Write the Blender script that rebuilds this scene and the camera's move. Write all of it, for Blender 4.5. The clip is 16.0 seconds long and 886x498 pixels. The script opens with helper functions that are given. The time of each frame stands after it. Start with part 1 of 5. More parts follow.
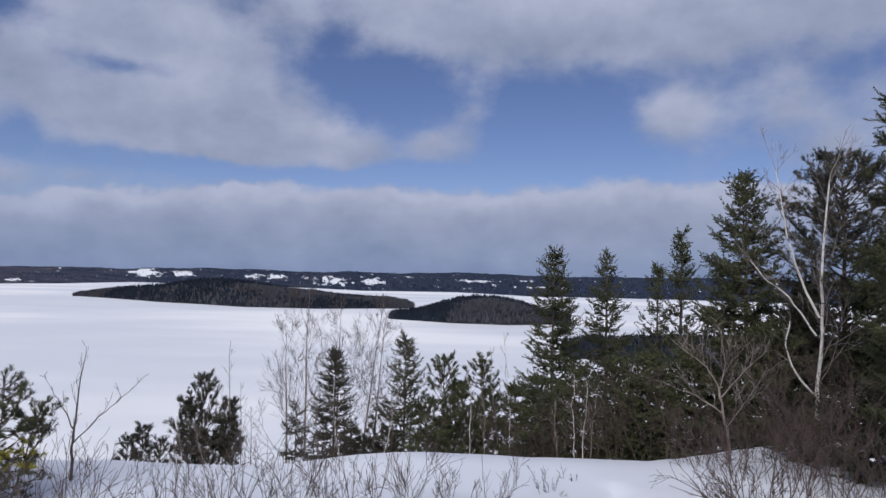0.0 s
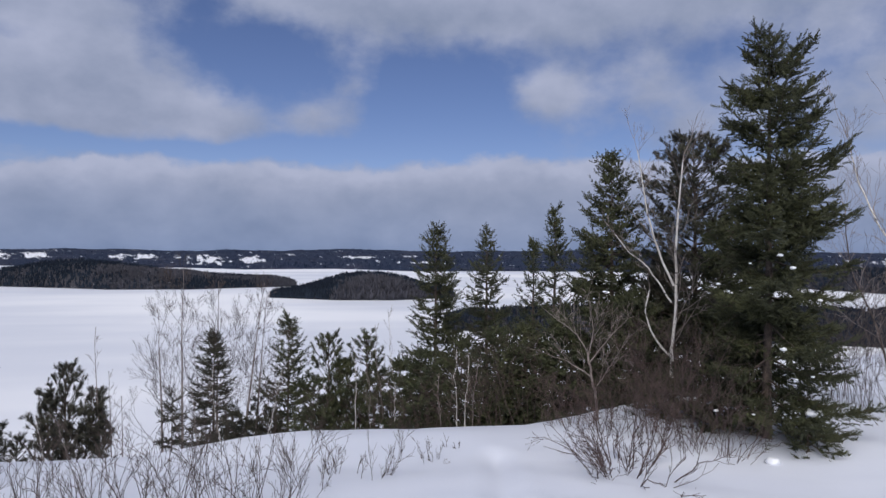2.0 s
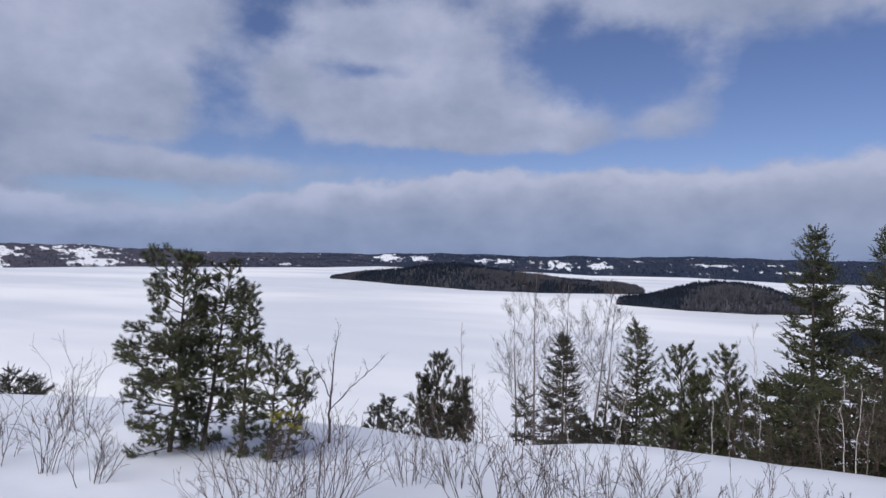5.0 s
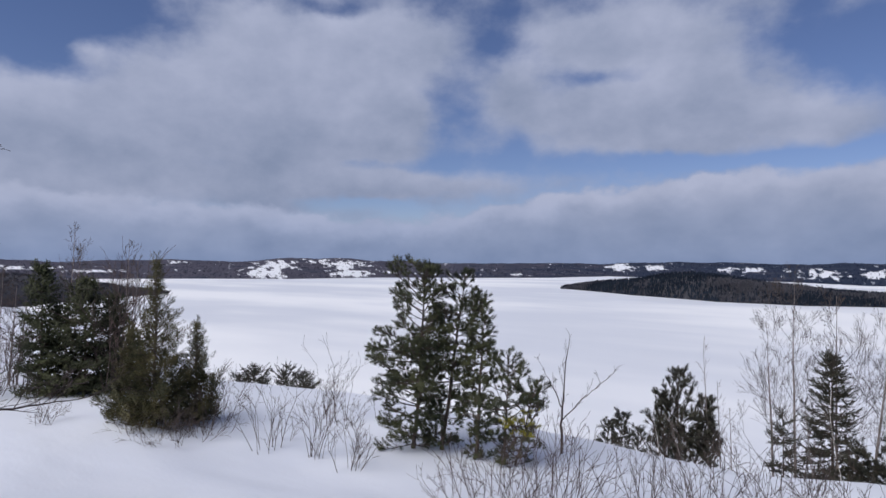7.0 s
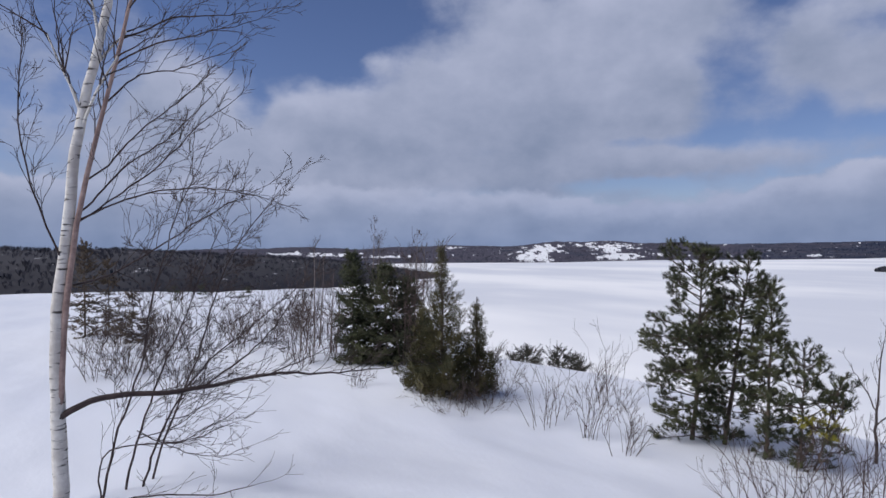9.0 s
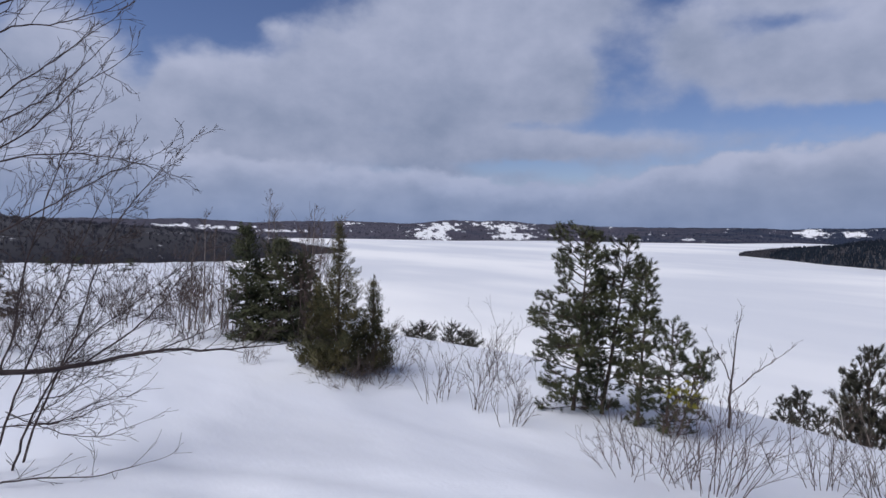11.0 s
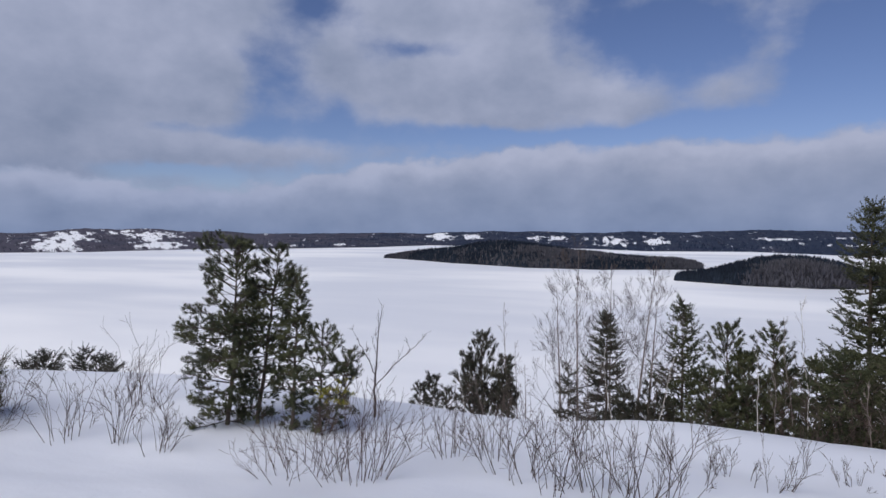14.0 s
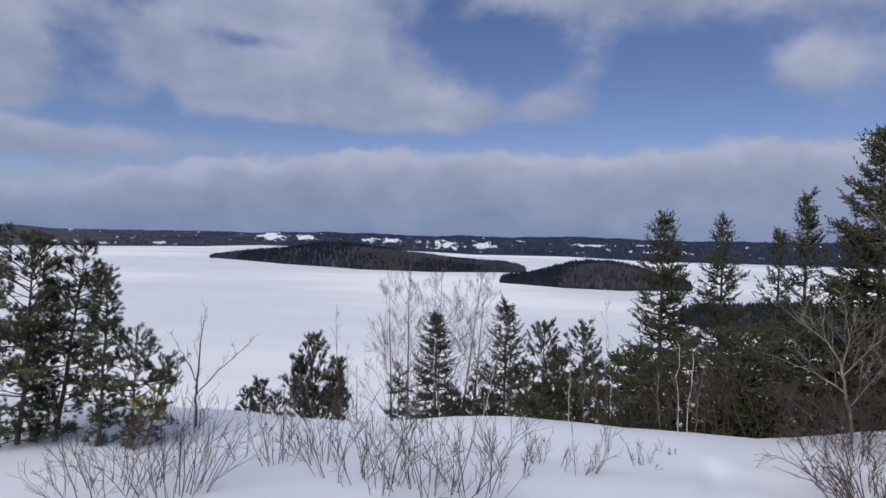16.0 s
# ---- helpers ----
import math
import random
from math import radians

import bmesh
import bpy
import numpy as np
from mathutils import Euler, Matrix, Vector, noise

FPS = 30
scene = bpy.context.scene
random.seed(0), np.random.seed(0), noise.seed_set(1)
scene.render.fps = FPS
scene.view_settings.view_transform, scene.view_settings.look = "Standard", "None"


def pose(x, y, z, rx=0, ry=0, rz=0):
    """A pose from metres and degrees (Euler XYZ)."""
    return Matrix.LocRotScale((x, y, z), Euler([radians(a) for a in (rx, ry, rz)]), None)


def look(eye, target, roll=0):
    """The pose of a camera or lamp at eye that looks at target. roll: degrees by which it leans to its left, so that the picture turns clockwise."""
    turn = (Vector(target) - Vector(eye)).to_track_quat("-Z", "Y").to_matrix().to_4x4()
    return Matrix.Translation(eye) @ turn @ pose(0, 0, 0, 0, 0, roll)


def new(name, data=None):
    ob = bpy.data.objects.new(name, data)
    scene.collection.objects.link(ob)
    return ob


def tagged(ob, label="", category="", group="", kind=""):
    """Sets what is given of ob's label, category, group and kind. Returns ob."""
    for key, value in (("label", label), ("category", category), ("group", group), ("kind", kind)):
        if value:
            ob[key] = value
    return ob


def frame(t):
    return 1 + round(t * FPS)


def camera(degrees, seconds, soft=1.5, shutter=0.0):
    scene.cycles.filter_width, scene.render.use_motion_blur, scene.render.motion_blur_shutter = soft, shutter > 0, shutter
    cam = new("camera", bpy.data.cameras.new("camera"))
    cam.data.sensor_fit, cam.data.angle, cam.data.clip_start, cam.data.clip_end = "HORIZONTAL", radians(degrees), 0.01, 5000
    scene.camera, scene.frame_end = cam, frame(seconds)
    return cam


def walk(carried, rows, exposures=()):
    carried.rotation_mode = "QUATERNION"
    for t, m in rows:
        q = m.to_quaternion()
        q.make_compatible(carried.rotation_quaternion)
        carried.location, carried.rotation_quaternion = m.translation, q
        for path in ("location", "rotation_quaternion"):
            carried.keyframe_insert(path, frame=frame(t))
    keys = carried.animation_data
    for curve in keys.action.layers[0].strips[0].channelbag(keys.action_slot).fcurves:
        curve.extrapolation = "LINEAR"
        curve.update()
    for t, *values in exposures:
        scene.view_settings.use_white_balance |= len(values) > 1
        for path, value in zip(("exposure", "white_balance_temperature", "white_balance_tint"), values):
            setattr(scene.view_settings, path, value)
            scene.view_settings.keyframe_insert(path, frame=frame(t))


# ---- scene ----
cam = camera(69.75, 16.0, soft=1.5, shutter=0.0)
walk(cam, [
    (0.0, pose(0.000, 0.000, 1.700, 92.41, -1.26, 0.00)),
    (0.5, pose(-0.002, -0.036, 1.706, 93.00, -1.30, -3.17)),
    (1.0, pose(0.003, -0.032, 1.708, 92.95, -0.90, -6.28)),
    (1.5, pose(-0.003, -0.085, 1.721, 91.93, -1.34, -8.10)),
    (2.0, pose(-0.000, -0.071, 1.721, 90.36, -0.27, -10.45)),
    (2.5, pose(0.004, -0.082, 1.723, 89.25, 0.47, -12.38)),
    (2.8, pose(0.006, -0.060, 1.711, 89.24, 1.04, -9.45)),
    (3.0, pose(-0.008, -0.033, 1.710, 89.24, 1.25, -5.15)),
    (3.2, pose(0.033, 0.004, 1.690, 89.27, 0.94, -0.33)),
    (3.5, pose(0.004, 0.067, 1.677, 89.19, 0.82, 4.18)),
    (4.0, pose(0.005, 0.058, 1.683, 89.65, 1.10, 10.45)),
    (4.5, pose(0.004, 0.080, 1.675, 90.34, -0.20, 14.66)),
    (5.0, pose(-0.052, 0.174, 1.697, 90.61, -1.07, 20.13)),
    (5.2, pose(-0.062, 0.179, 1.692, 90.73, -1.31, 23.42)),
    (7.3, pose(-0.059, 0.214, 1.677, 91.56, -0.69, 44.05)),
    (7.5, pose(-0.077, 0.205, 1.676, 91.71, -0.95, 46.72)),
    (8.0, pose(-0.078, 0.195, 1.678, 90.94, 0.38, 52.41)),
    (8.5, pose(-0.053, 0.163, 1.675, 90.41, 0.68, 58.26)),
    (8.7, pose(0.022, 0.084, 1.701, 90.08, 0.63, 60.85)),
    (9.3, pose(0.040, 0.081, 1.704, 89.60, 0.60, 67.30)),
    (9.8, pose(0.055, 0.078, 1.707, 89.00, 0.30, 70.30)),
    (10.3, pose(0.070, 0.076, 1.709, 88.40, -0.20, 68.20)),
    (10.8, pose(0.085, 0.073, 1.712, 87.86, -0.62, 60.95)),
    (11.0, pose(0.118, 0.033, 1.721, 87.75, -0.94, 55.18)),
    (11.2, pose(0.149, 0.047, 1.706, 87.85, -0.77, 50.05)),
    (11.5, pose(0.149, 0.035, 1.736, 87.81, -1.20, 45.26)),
    (12.0, pose(0.153, 0.048, 1.733, 87.97, -1.14, 40.23)),
    (12.5, pose(0.169, 0.047, 1.736, 88.18, -1.06, 35.98)),
    (13.0, pose(0.188, 0.029, 1.741, 88.30, -0.72, 31.65)),
    (13.5, pose(0.211, 0.027, 1.751, 88.50, -0.44, 28.11)),
    (14.0, pose(0.215, 0.032, 1.748, 88.61, -0.07, 24.84)),
    (14.5, pose(0.221, 0.040, 1.743, 88.86, 0.31, 21.80)),
    (15.0, pose(0.225, 0.026, 1.748, 88.86, 0.50, 18.04)),
    (15.5, pose(0.229, 0.030, 1.744, 88.81, 0.12, 13.78)),
    (16.0, pose(0.231, 0.020, 1.747, 88.94, -1.36, 10.02)),
], exposures=[(0.0, -0.06), (1.0, 0.02), (2.0, -0.08), (2.5, 0.14), (3.5, 0.14), (4.0, 0.12), (5.0, 0.02), (7.5, -0.07), (11.0, -0.06), (13.0, -0.08), (14.5, -0.15), (16.0, -0.12)])

EYE = 1.7            # eye over the snow underfoot
LAKE = EYE - 58.0    # ice of the lake, far below the lookout
rng = np.random.default_rng(7)


# ---- world and sun ----
SUN_AZ, SUN_EL = 165.0, 44.0   # bearing to the left of +y, height


def build_world():
    w = bpy.data.worlds.new("world")
    scene.world = w
    w.use_nodes = True
    nt = w.node_tree
    nt.nodes.clear()
    N, L = nt.nodes.new, nt.links.new

    def m(op, a, b=None, c=None, clamp=False):
        n = N("ShaderNodeMath")
        n.operation, n.use_clamp = op, clamp
        for i, v in enumerate((a, b, c)):
            if v is None:
                continue
            if isinstance(v, (int, float)):
                n.inputs[i].default_value = v
            else:
                L(v, n.inputs[i])
        return n.outputs[0]

    tc = N("ShaderNodeTexCoord")
    sep = N("ShaderNodeSeparateXYZ")
    L(tc.outputs["Generated"], sep.inputs[0])
    x, y, z = sep.outputs
    az = m("MULTIPLY", m("ARCTAN2", m("MULTIPLY", x, -1.0), y), 57.29578)
    el = m("MULTIPLY", m("ARCSINE", z), 57.29578)
    # clouds lie flatter towards the horizon
    co = N("ShaderNodeCombineXYZ")
    L(m("MULTIPLY", az, 0.10), co.inputs[0])
    L(m("MULTIPLY", el, 0.135), co.inputs[1])

    def fbm(scale, detail, rough, off):
        mp = N("ShaderNodeVectorMath")
        mp.operation = "ADD"
        mp.inputs[1].default_value = off
        L(co.outputs[0], mp.inputs[0])
        n = N("ShaderNodeTexNoise")
        n.inputs["Scale"].default_value, n.inputs["Detail"].default_value = scale, detail
        n.inputs["Roughness"].default_value = rough
        L(mp.outputs[0], n.inputs["Vector"])
        return n.outputs["Fac"]

    warp_a = m("MULTIPLY", m("SUBTRACT", fbm(1.3, 4, 0.6, (3, 1, 0)), 0.5), 5.0)
    warp_e = m("MULTIPLY", m("SUBTRACT", fbm(1.4, 4, 0.6, (9, 4, 2)), 0.5), 3.0)
    aw, ew = m("ADD", az, warp_a), m("ADD", el, warp_e)
    # cloud masses and openings: bearing, height, half width, half height, weight
    total = lit = None
    for a, e, ra, re, wt in CLOUDS:
        u = m("DIVIDE", m("SUBTRACT", aw, a), ra)
        v = m("DIVIDE", m("SUBTRACT", ew, e), re)
        r2 = m("ADD", m("MULTIPLY", u, u), m("MULTIPLY", v, v))
        g = m("MULTIPLY", m("EXPONENT", m("MULTIPLY", r2, -0.8)), wt)
        total = g if total is None else m("ADD", total, g)
        if wt > 0:      # tops lit, undersides grey
            up = m("MULTIPLY", g, v)
            lit = up if lit is None else m("ADD", lit, up)
    # the bank over the far hills: its top by bearing, lit along the upper edge
    turn = N("ShaderNodeMapRange")
    L(az, turn.inputs[0])
    turn.inputs[1].default_value, turn.inputs[2].default_value = -60.0, 100.0
    top = N("ShaderNodeValToRGB")
    top.color_ramp.interpolation = "EASE"
    stops = top.color_ramp.elements
    while len(stops) < len(BANK):
        stops.new(0.5)
    for i, (a, e) in enumerate(BANK):
        stops[i].position = (a + 60) / 160
    for i, (a, e) in enumerate(BANK):
        stops[i].color = (e / 20, e / 20, e / 20, 1)
    L(turn.outputs[0], top.inputs[0])
    puff = m("ADD", m("MULTIPLY", m("SUBTRACT", fbm(3.2, 5, 0.55, (5, 5, 1)), 0.5), 3.0), m("MULTIPLY", warp_e, 0.35))
    below = m("SUBTRACT", m("MULTIPLY", top.outputs[0], 20.0), m("ADD", el, puff))
    bank = N("ShaderNodeMapRange")
    bank.interpolation_type = "SMOOTHSTEP"
    L(below, bank.inputs[0])
    bank.inputs[1].default_value, bank.inputs[2].default_value = -0.35, 0.75
    rim = m("EXPONENT", m("MULTIPLY", m("POWER", m("ABSOLUTE", m("DIVIDE", m("SUBTRACT", below, 0.8), 1.3)), 2.0), -1.0))
    fine = m("MULTIPLY", m("SUBTRACT", fbm(1.8, 6, 0.56, (0, 7, 5)), 0.5), 1.45)
    dens = m("ADD", m("ADD", total, 0.08), fine)
    cover = N("ShaderNodeMapRange")
    cover.interpolation_type = "SMOOTHSTEP"
    L(dens, cover.inputs[0])
    cover.inputs[1].default_value, cover.inputs[2].default_value = -0.14, 0.80
    # brightness inside the clouds
    thick = N("ShaderNodeMapRange")
    L(m("ADD", m("SUBTRACT", m("MULTIPLY", fbm(1.5, 5, 0.55, (2, 2.4, 8)), 1.1), m("MULTIPLY", dens, 0.05)), m("MULTIPLY", lit, 0.24)), thick.inputs[0])
    thick.inputs[1].default_value, thick.inputs[2].default_value = 0.16, 0.84
    ramp = N("ShaderNodeValToRGB")
    ramp.color_ramp.elements[0].color = (0.240, 0.290, 0.428, 1)
    ramp.color_ramp.elements[1].color = (0.436, 0.476, 0.638, 1)
    inner = m("ADD", m("MULTIPLY", m("SUBTRACT", fbm(2.0, 4, 0.5, (6, 1, 3)), 0.5), 1.1), m("MULTIPLY_ADD", rim, 0.55, 0.38))
    shade = N("ShaderNodeMix")
    L(bank.outputs[0], shade.inputs["Factor"])
    L(thick.outputs[0], shade.inputs[2])
    L(inner, shade.inputs[3])
    L(shade.outputs[0], ramp.inputs[0])
    # darker, bluer foot of the bank
    foot = N("ShaderNodeMapRange")
    L(ew, foot.inputs[0])
    for i, v in ((1, 0.0), (2, 6.0), (3, 0.0), (4, 1.0)):
        foot.inputs[i].default_value = v
    haze = N("ShaderNodeMix")
    haze.data_type = "RGBA"
    L(foot.outputs[0], haze.inputs["Factor"])
    haze.inputs["A"].default_value, haze.inputs["B"].default_value = (0.70, 0.79, 0.90, 1), (1, 1, 1, 1)
    dark = N("ShaderNodeVectorMath")
    dark.operation = "MULTIPLY"
    L(ramp.outputs[0], dark.inputs[0])
    L(haze.outputs["Result"], dark.inputs[1])

    sky = N("ShaderNodeTexSky")
    sky.sky_type, sky.sun_disc = "NISHITA", False
    sky.sun_elevation, sky.sun_rotation = radians(SUN_EL), radians(-SUN_AZ)
    sky.altitude, sky.air_density, sky.dust_density, sky.ozone_density = 300, 0.9, 0.0, 4.0
    sb = N("ShaderNodeVectorMath")
    sb.operation = "MULTIPLY"
    sb.inputs[1].default_value = (0.078, 0.071, 0.084)
    L(sky.outputs[0], sb.inputs[0])
    mix = N("ShaderNodeMix")
    mix.data_type = "RGBA"
    L(m("MAXIMUM", cover.outputs[0], bank.outputs[0]), mix.inputs["Factor"])
    L(sb.outputs[0], mix.inputs["A"])
    L(dark.outputs[0], mix.inputs["B"])
    bg = N("ShaderNodeBackground")
    L(mix.outputs["Result"], bg.inputs[0])
    bg.inputs[1].default_value = 1.0
    out = N("ShaderNodeOutputWorld")
    L(bg.outputs[0], out.inputs[0])


# top of the cloud bank: bearing, height
BANK = [(-60, 8.2), (-24, 8.2), (-18.3, 8.8), (-14, 8.7), (-8.5, 8.0), (-2, 7.6), (4.3, 8.0), (11.5, 7.7), (18, 7.9), (22.3, 7.3), (27, 7.0), (31.7, 6.2), (35.2, 5.5), (40, 4.5), (46, 3.9), (53, 4.4), (60, 5.4), (75, 6.0), (100, 6.5)]
CLOUDS = [     # over the islands and the spruces
    (23.8, 12.8, 8.4, 4.1, 0.9), (18.4, 12.7, 5.4, 3.8, 0.5), (25.3, 19.2, 6.6, 1.7, 0.8), (10.1, 11.6, 4.3, 2.2, 0.8), (1.0, 12.0, 3.7, 1.9, 0.8), (-2.3, 14.5, 2.0, 1.9, 0.7),
    (-19.7, 13.9, 3.7, 2.1, 1.1), (-22.4, 21.8, 28.2, 3.3, 1.0), (1.8, 22.4, 11.2, 2.4, 0.5), (-28.7, 13.6, 4.1, 1.9, 0.45), (-32.1, 10.4, 2.5, 1.6, 0.5), (34.5, 15.8, 2.1, 2.6, 0.5), (-44.9, 11.8, 7.7, 5.3, 0.5)]
CLOUDS += [    # over the bay
    (51.0, 14.2, 8.7, 5.0, 0.9), (45.4, 11.1, 3.4, 1.3, 0.6), (44.5, 6.9, 8.3, 1.3, 0.9), (54.5, 5.7, 3.0, 1.5, 0.6), (58.0, 14.5, 12.0, 5.4, 0.9), (66.6, 9.2, 12.8, 4.6, 0.8), (75.6, 11.6, 3.9, 1.7, 0.8), (86.0, 13.4, 3.7, 3.1, 0.9),
    (69.9, 16.0, 1.5, 1.0, 0.6), (27.6, 15.7, 9.0, 4.2, 0.3), (83.0, 5.9, 12.1, 6.6, 0.9), (46.3, 19.8, 7.0, 2.2, 0.5)]
CLOUDS += [    # blue openings
    (5.7, 16.0, 4.7, 3.6, -0.7), (-9.2, 13.1, 8.4, 3.4, -1.0), (11.5, 8.7, 20.4, 0.9, -0.8), (33.6, 18.8, 2.3, 1.1, -0.4), (10.4, 19.7, 2.5, 2.5, -0.4), (27.4, 15.8, 2.8, 0.8, -0.7), (34.6, 9.9, 1.6, 1.8, -0.4), (39.9, 13.2, 2.5, 3.2, -0.5),
    (36.6, 20.1, 2.0, 1.9, -0.5), (48.5, 5.2, 5.0, 0.6, -0.7), (46, 9.0, 5.0, 0.6, -0.45), (75.2, 17.6, 9.4, 3.9, -1.2), (80.6, 12.0, 2.0, 1.8, -0.8), (61.7, 8.8, 3.3, 1.2, -0.6), (53.6, 6.8, 2.8, 0.9, -0.5), (23.9, 16.2, 2.4, 1.8, -0.35), (22.4, 8.4, 4.4, 1.0, -0.4), (50.9, 21.7, 3.4, 0.7, -0.5)]
build_world()

sun = new("sun", bpy.data.lights.new("sun", "SUN"))
sun.data.energy, sun.data.angle, sun.data.color = 3.5, radians(70), (1.0, 0.965, 0.91)
sa, se = radians(SUN_AZ), radians(SUN_EL)
sun.matrix_world = look((0, 0, 0), (math.sin(sa) * math.cos(se), -math.cos(sa) * math.cos(se), -math.sin(se)))


# ---- materials ----
def material(name, base, dark=None, scale=8.0, rough=0.8, bump=0.0, bump_scale=40.0, spread=(0.35, 0.65), island=0.0, spec=0.3):
    """Two-scale noise between two colours, with bump and an own shade for each piece."""
    mat = bpy.data.materials.new(name)
    mat.use_nodes = True
    nt = mat.node_tree
    N, L = nt.nodes.new, nt.links.new
    b = nt.nodes["Principled BSDF"]
    b.inputs["Roughness"].default_value = rough
    b.inputs["Specular IOR Level"].default_value = spec
    tc = N("ShaderNodeTexCoord")
    dark = dark or tuple(c * 0.6 for c in base)

    def tex(s, det):
        n = N("ShaderNodeTexNoise")
        n.inputs["Scale"].default_value, n.inputs["Detail"].default_value = s, det
        L(tc.outputs["Object"], n.inputs["Vector"])
        return n.outputs["Fac"]

    big, small = tex(scale, 3), tex(scale * 6.3, 4)
    add = N("ShaderNodeMath")
    add.operation = "MULTIPLY_ADD"
    L(small, add.inputs[0])
    add.inputs[1].default_value = 0.5
    L(big, add.inputs[2])
    mr = N("ShaderNodeMapRange")
    L(add.outputs[0], mr.inputs[0])
    mr.inputs[1].default_value, mr.inputs[2].default_value = spread[0] + 0.25, spread[1] + 0.25
    mix = N("ShaderNodeMix")
    mix.data_type = "RGBA"
    mix.inputs["A"].default_value, mix.inputs["B"].default_value = (*dark, 1), (*base, 1)
    L(mr.outputs[0], mix.inputs["Factor"])
    col = mix.outputs["Result"]
    if island:
        g = N("ShaderNodeNewGeometry")
        hv = N("ShaderNodeHueSaturation")
        v = N("ShaderNodeMapRange")
        L(g.outputs["Random Per Island"], v.inputs[0])
        v.inputs[3].default_value, v.inputs[4].default_value = 1 - island, 1 + island
        L(v.outputs[0], hv.inputs["Value"])
        L(col, hv.inputs["Color"])
        col = hv.outputs[0]
    L(col, b.inputs["Base Color"])
    if bump:
        bp = N("ShaderNodeBump")
        bp.inputs["Strength"].default_value, bp.inputs["Distance"].default_value = 1.0, bump
        L(tex(bump_scale, 5), bp.inputs["Height"])
        L(bp.outputs[0], b.inputs["Normal"])
    return mat


M_SPRUCE = material("spruce_needles", (0.072, 0.076, 0.034), (0.034, 0.038, 0.020), 1.6, 0.6, island=0.35)
M_PINE = material("pine_needles", (0.078, 0.083, 0.036), (0.036, 0.042, 0.022), 2.0, 0.55, island=0.35)
M_PINE_DARK = material("dark_pine_needles", (0.080, 0.076, 0.052), (0.040, 0.040, 0.031), 2.0, 0.6, island=0.35)
M_CEDAR = material("cedar_sprays", (0.102, 0.086, 0.034), (0.040, 0.042, 0.018), 2.2, 0.65, island=0.35)
M_YELLOW = material("yellowed_needles", (0.36, 0.31, 0.04), (0.20, 0.19, 0.025), 3.0, 0.6, island=0.3)
M_BARK = material("conifer_bark", (0.13, 0.10, 0.08), (0.05, 0.04, 0.035), 9.0, 0.9, 0.01, 30)
M_TWIG = material("bare_twigs", (0.112, 0.086, 0.076), (0.056, 0.042, 0.038), 5.0, 0.85, island=0.3)
M_TWIG_RED = material("reddish_twigs", (0.118, 0.082, 0.074), (0.058, 0.040, 0.038), 5.0, 0.85, island=0.3)
M_GREY_TWIG = material("pale_grey_twigs", (0.29, 0.245, 0.225), (0.16, 0.13, 0.12), 5.0, 0.85, island=0.25)
M_TWIG_DARK = material("dark_twigs", (0.066, 0.047, 0.045), (0.034, 0.024, 0.024), 5.0, 0.8, island=0.3)
M_PINK_BARK = material("pinkish_birch_bark", (0.42, 0.30, 0.26), (0.24, 0.16, 0.14), 6.0, 0.7, 0.004, 60)
M_SPRUCE_DARK = material("dark_spruce_needles", (0.066, 0.072, 0.032), (0.032, 0.038, 0.020), 1.6, 0.6, island=0.35)
M_RUSTY = material("rusty_needles", (0.130, 0.092, 0.058), (0.060, 0.045, 0.032), 1.6, 0.7, island=0.35)
M_SNOW_LUMP = material("snow_lump", (0.86, 0.87, 0.90), (0.74, 0.76, 0.80), 6.0, 0.6, 0.01, 40)


def birch_bark():
    mat = material("white_birch_bark", (0.72, 0.69, 0.64), (0.50, 0.46, 0.42), 3.0, 0.7, 0.004, 60)
    nt = mat.node_tree
    N, L = nt.nodes.new, nt.links.new
    b = nt.nodes["Principled BSDF"]
    old = b.inputs["Base Color"].links[0].from_socket
    tc = N("ShaderNodeTexCoord")
    mp = N("ShaderNodeMapping")
    mp.inputs["Scale"].default_value = (5, 5, 26)
    L(tc.outputs["Object"], mp.inputs[0])
    n = N("ShaderNodeTexNoise")
    n.inputs["Scale"].default_value, n.inputs["Detail"].default_value = 1.0, 4
    L(mp.outputs[0], n.inputs["Vector"])
    mr = N("ShaderNodeMapRange")
    L(n.outputs["Fac"], mr.inputs[0])
    mr.inputs[1].default_value, mr.inputs[2].default_value = 0.58, 0.66
    mix = N("ShaderNodeMix")
    mix.data_type = "RGBA"
    L(mr.outputs[0], mix.inputs["Factor"])
    L(old, mix.inputs["A"])
    mix.inputs["B"].default_value = (0.07, 0.06, 0.055, 1)
    L(mix.outputs["Result"], b.inputs["Base Color"])
    return mat


M_BIRCH = birch_bark()


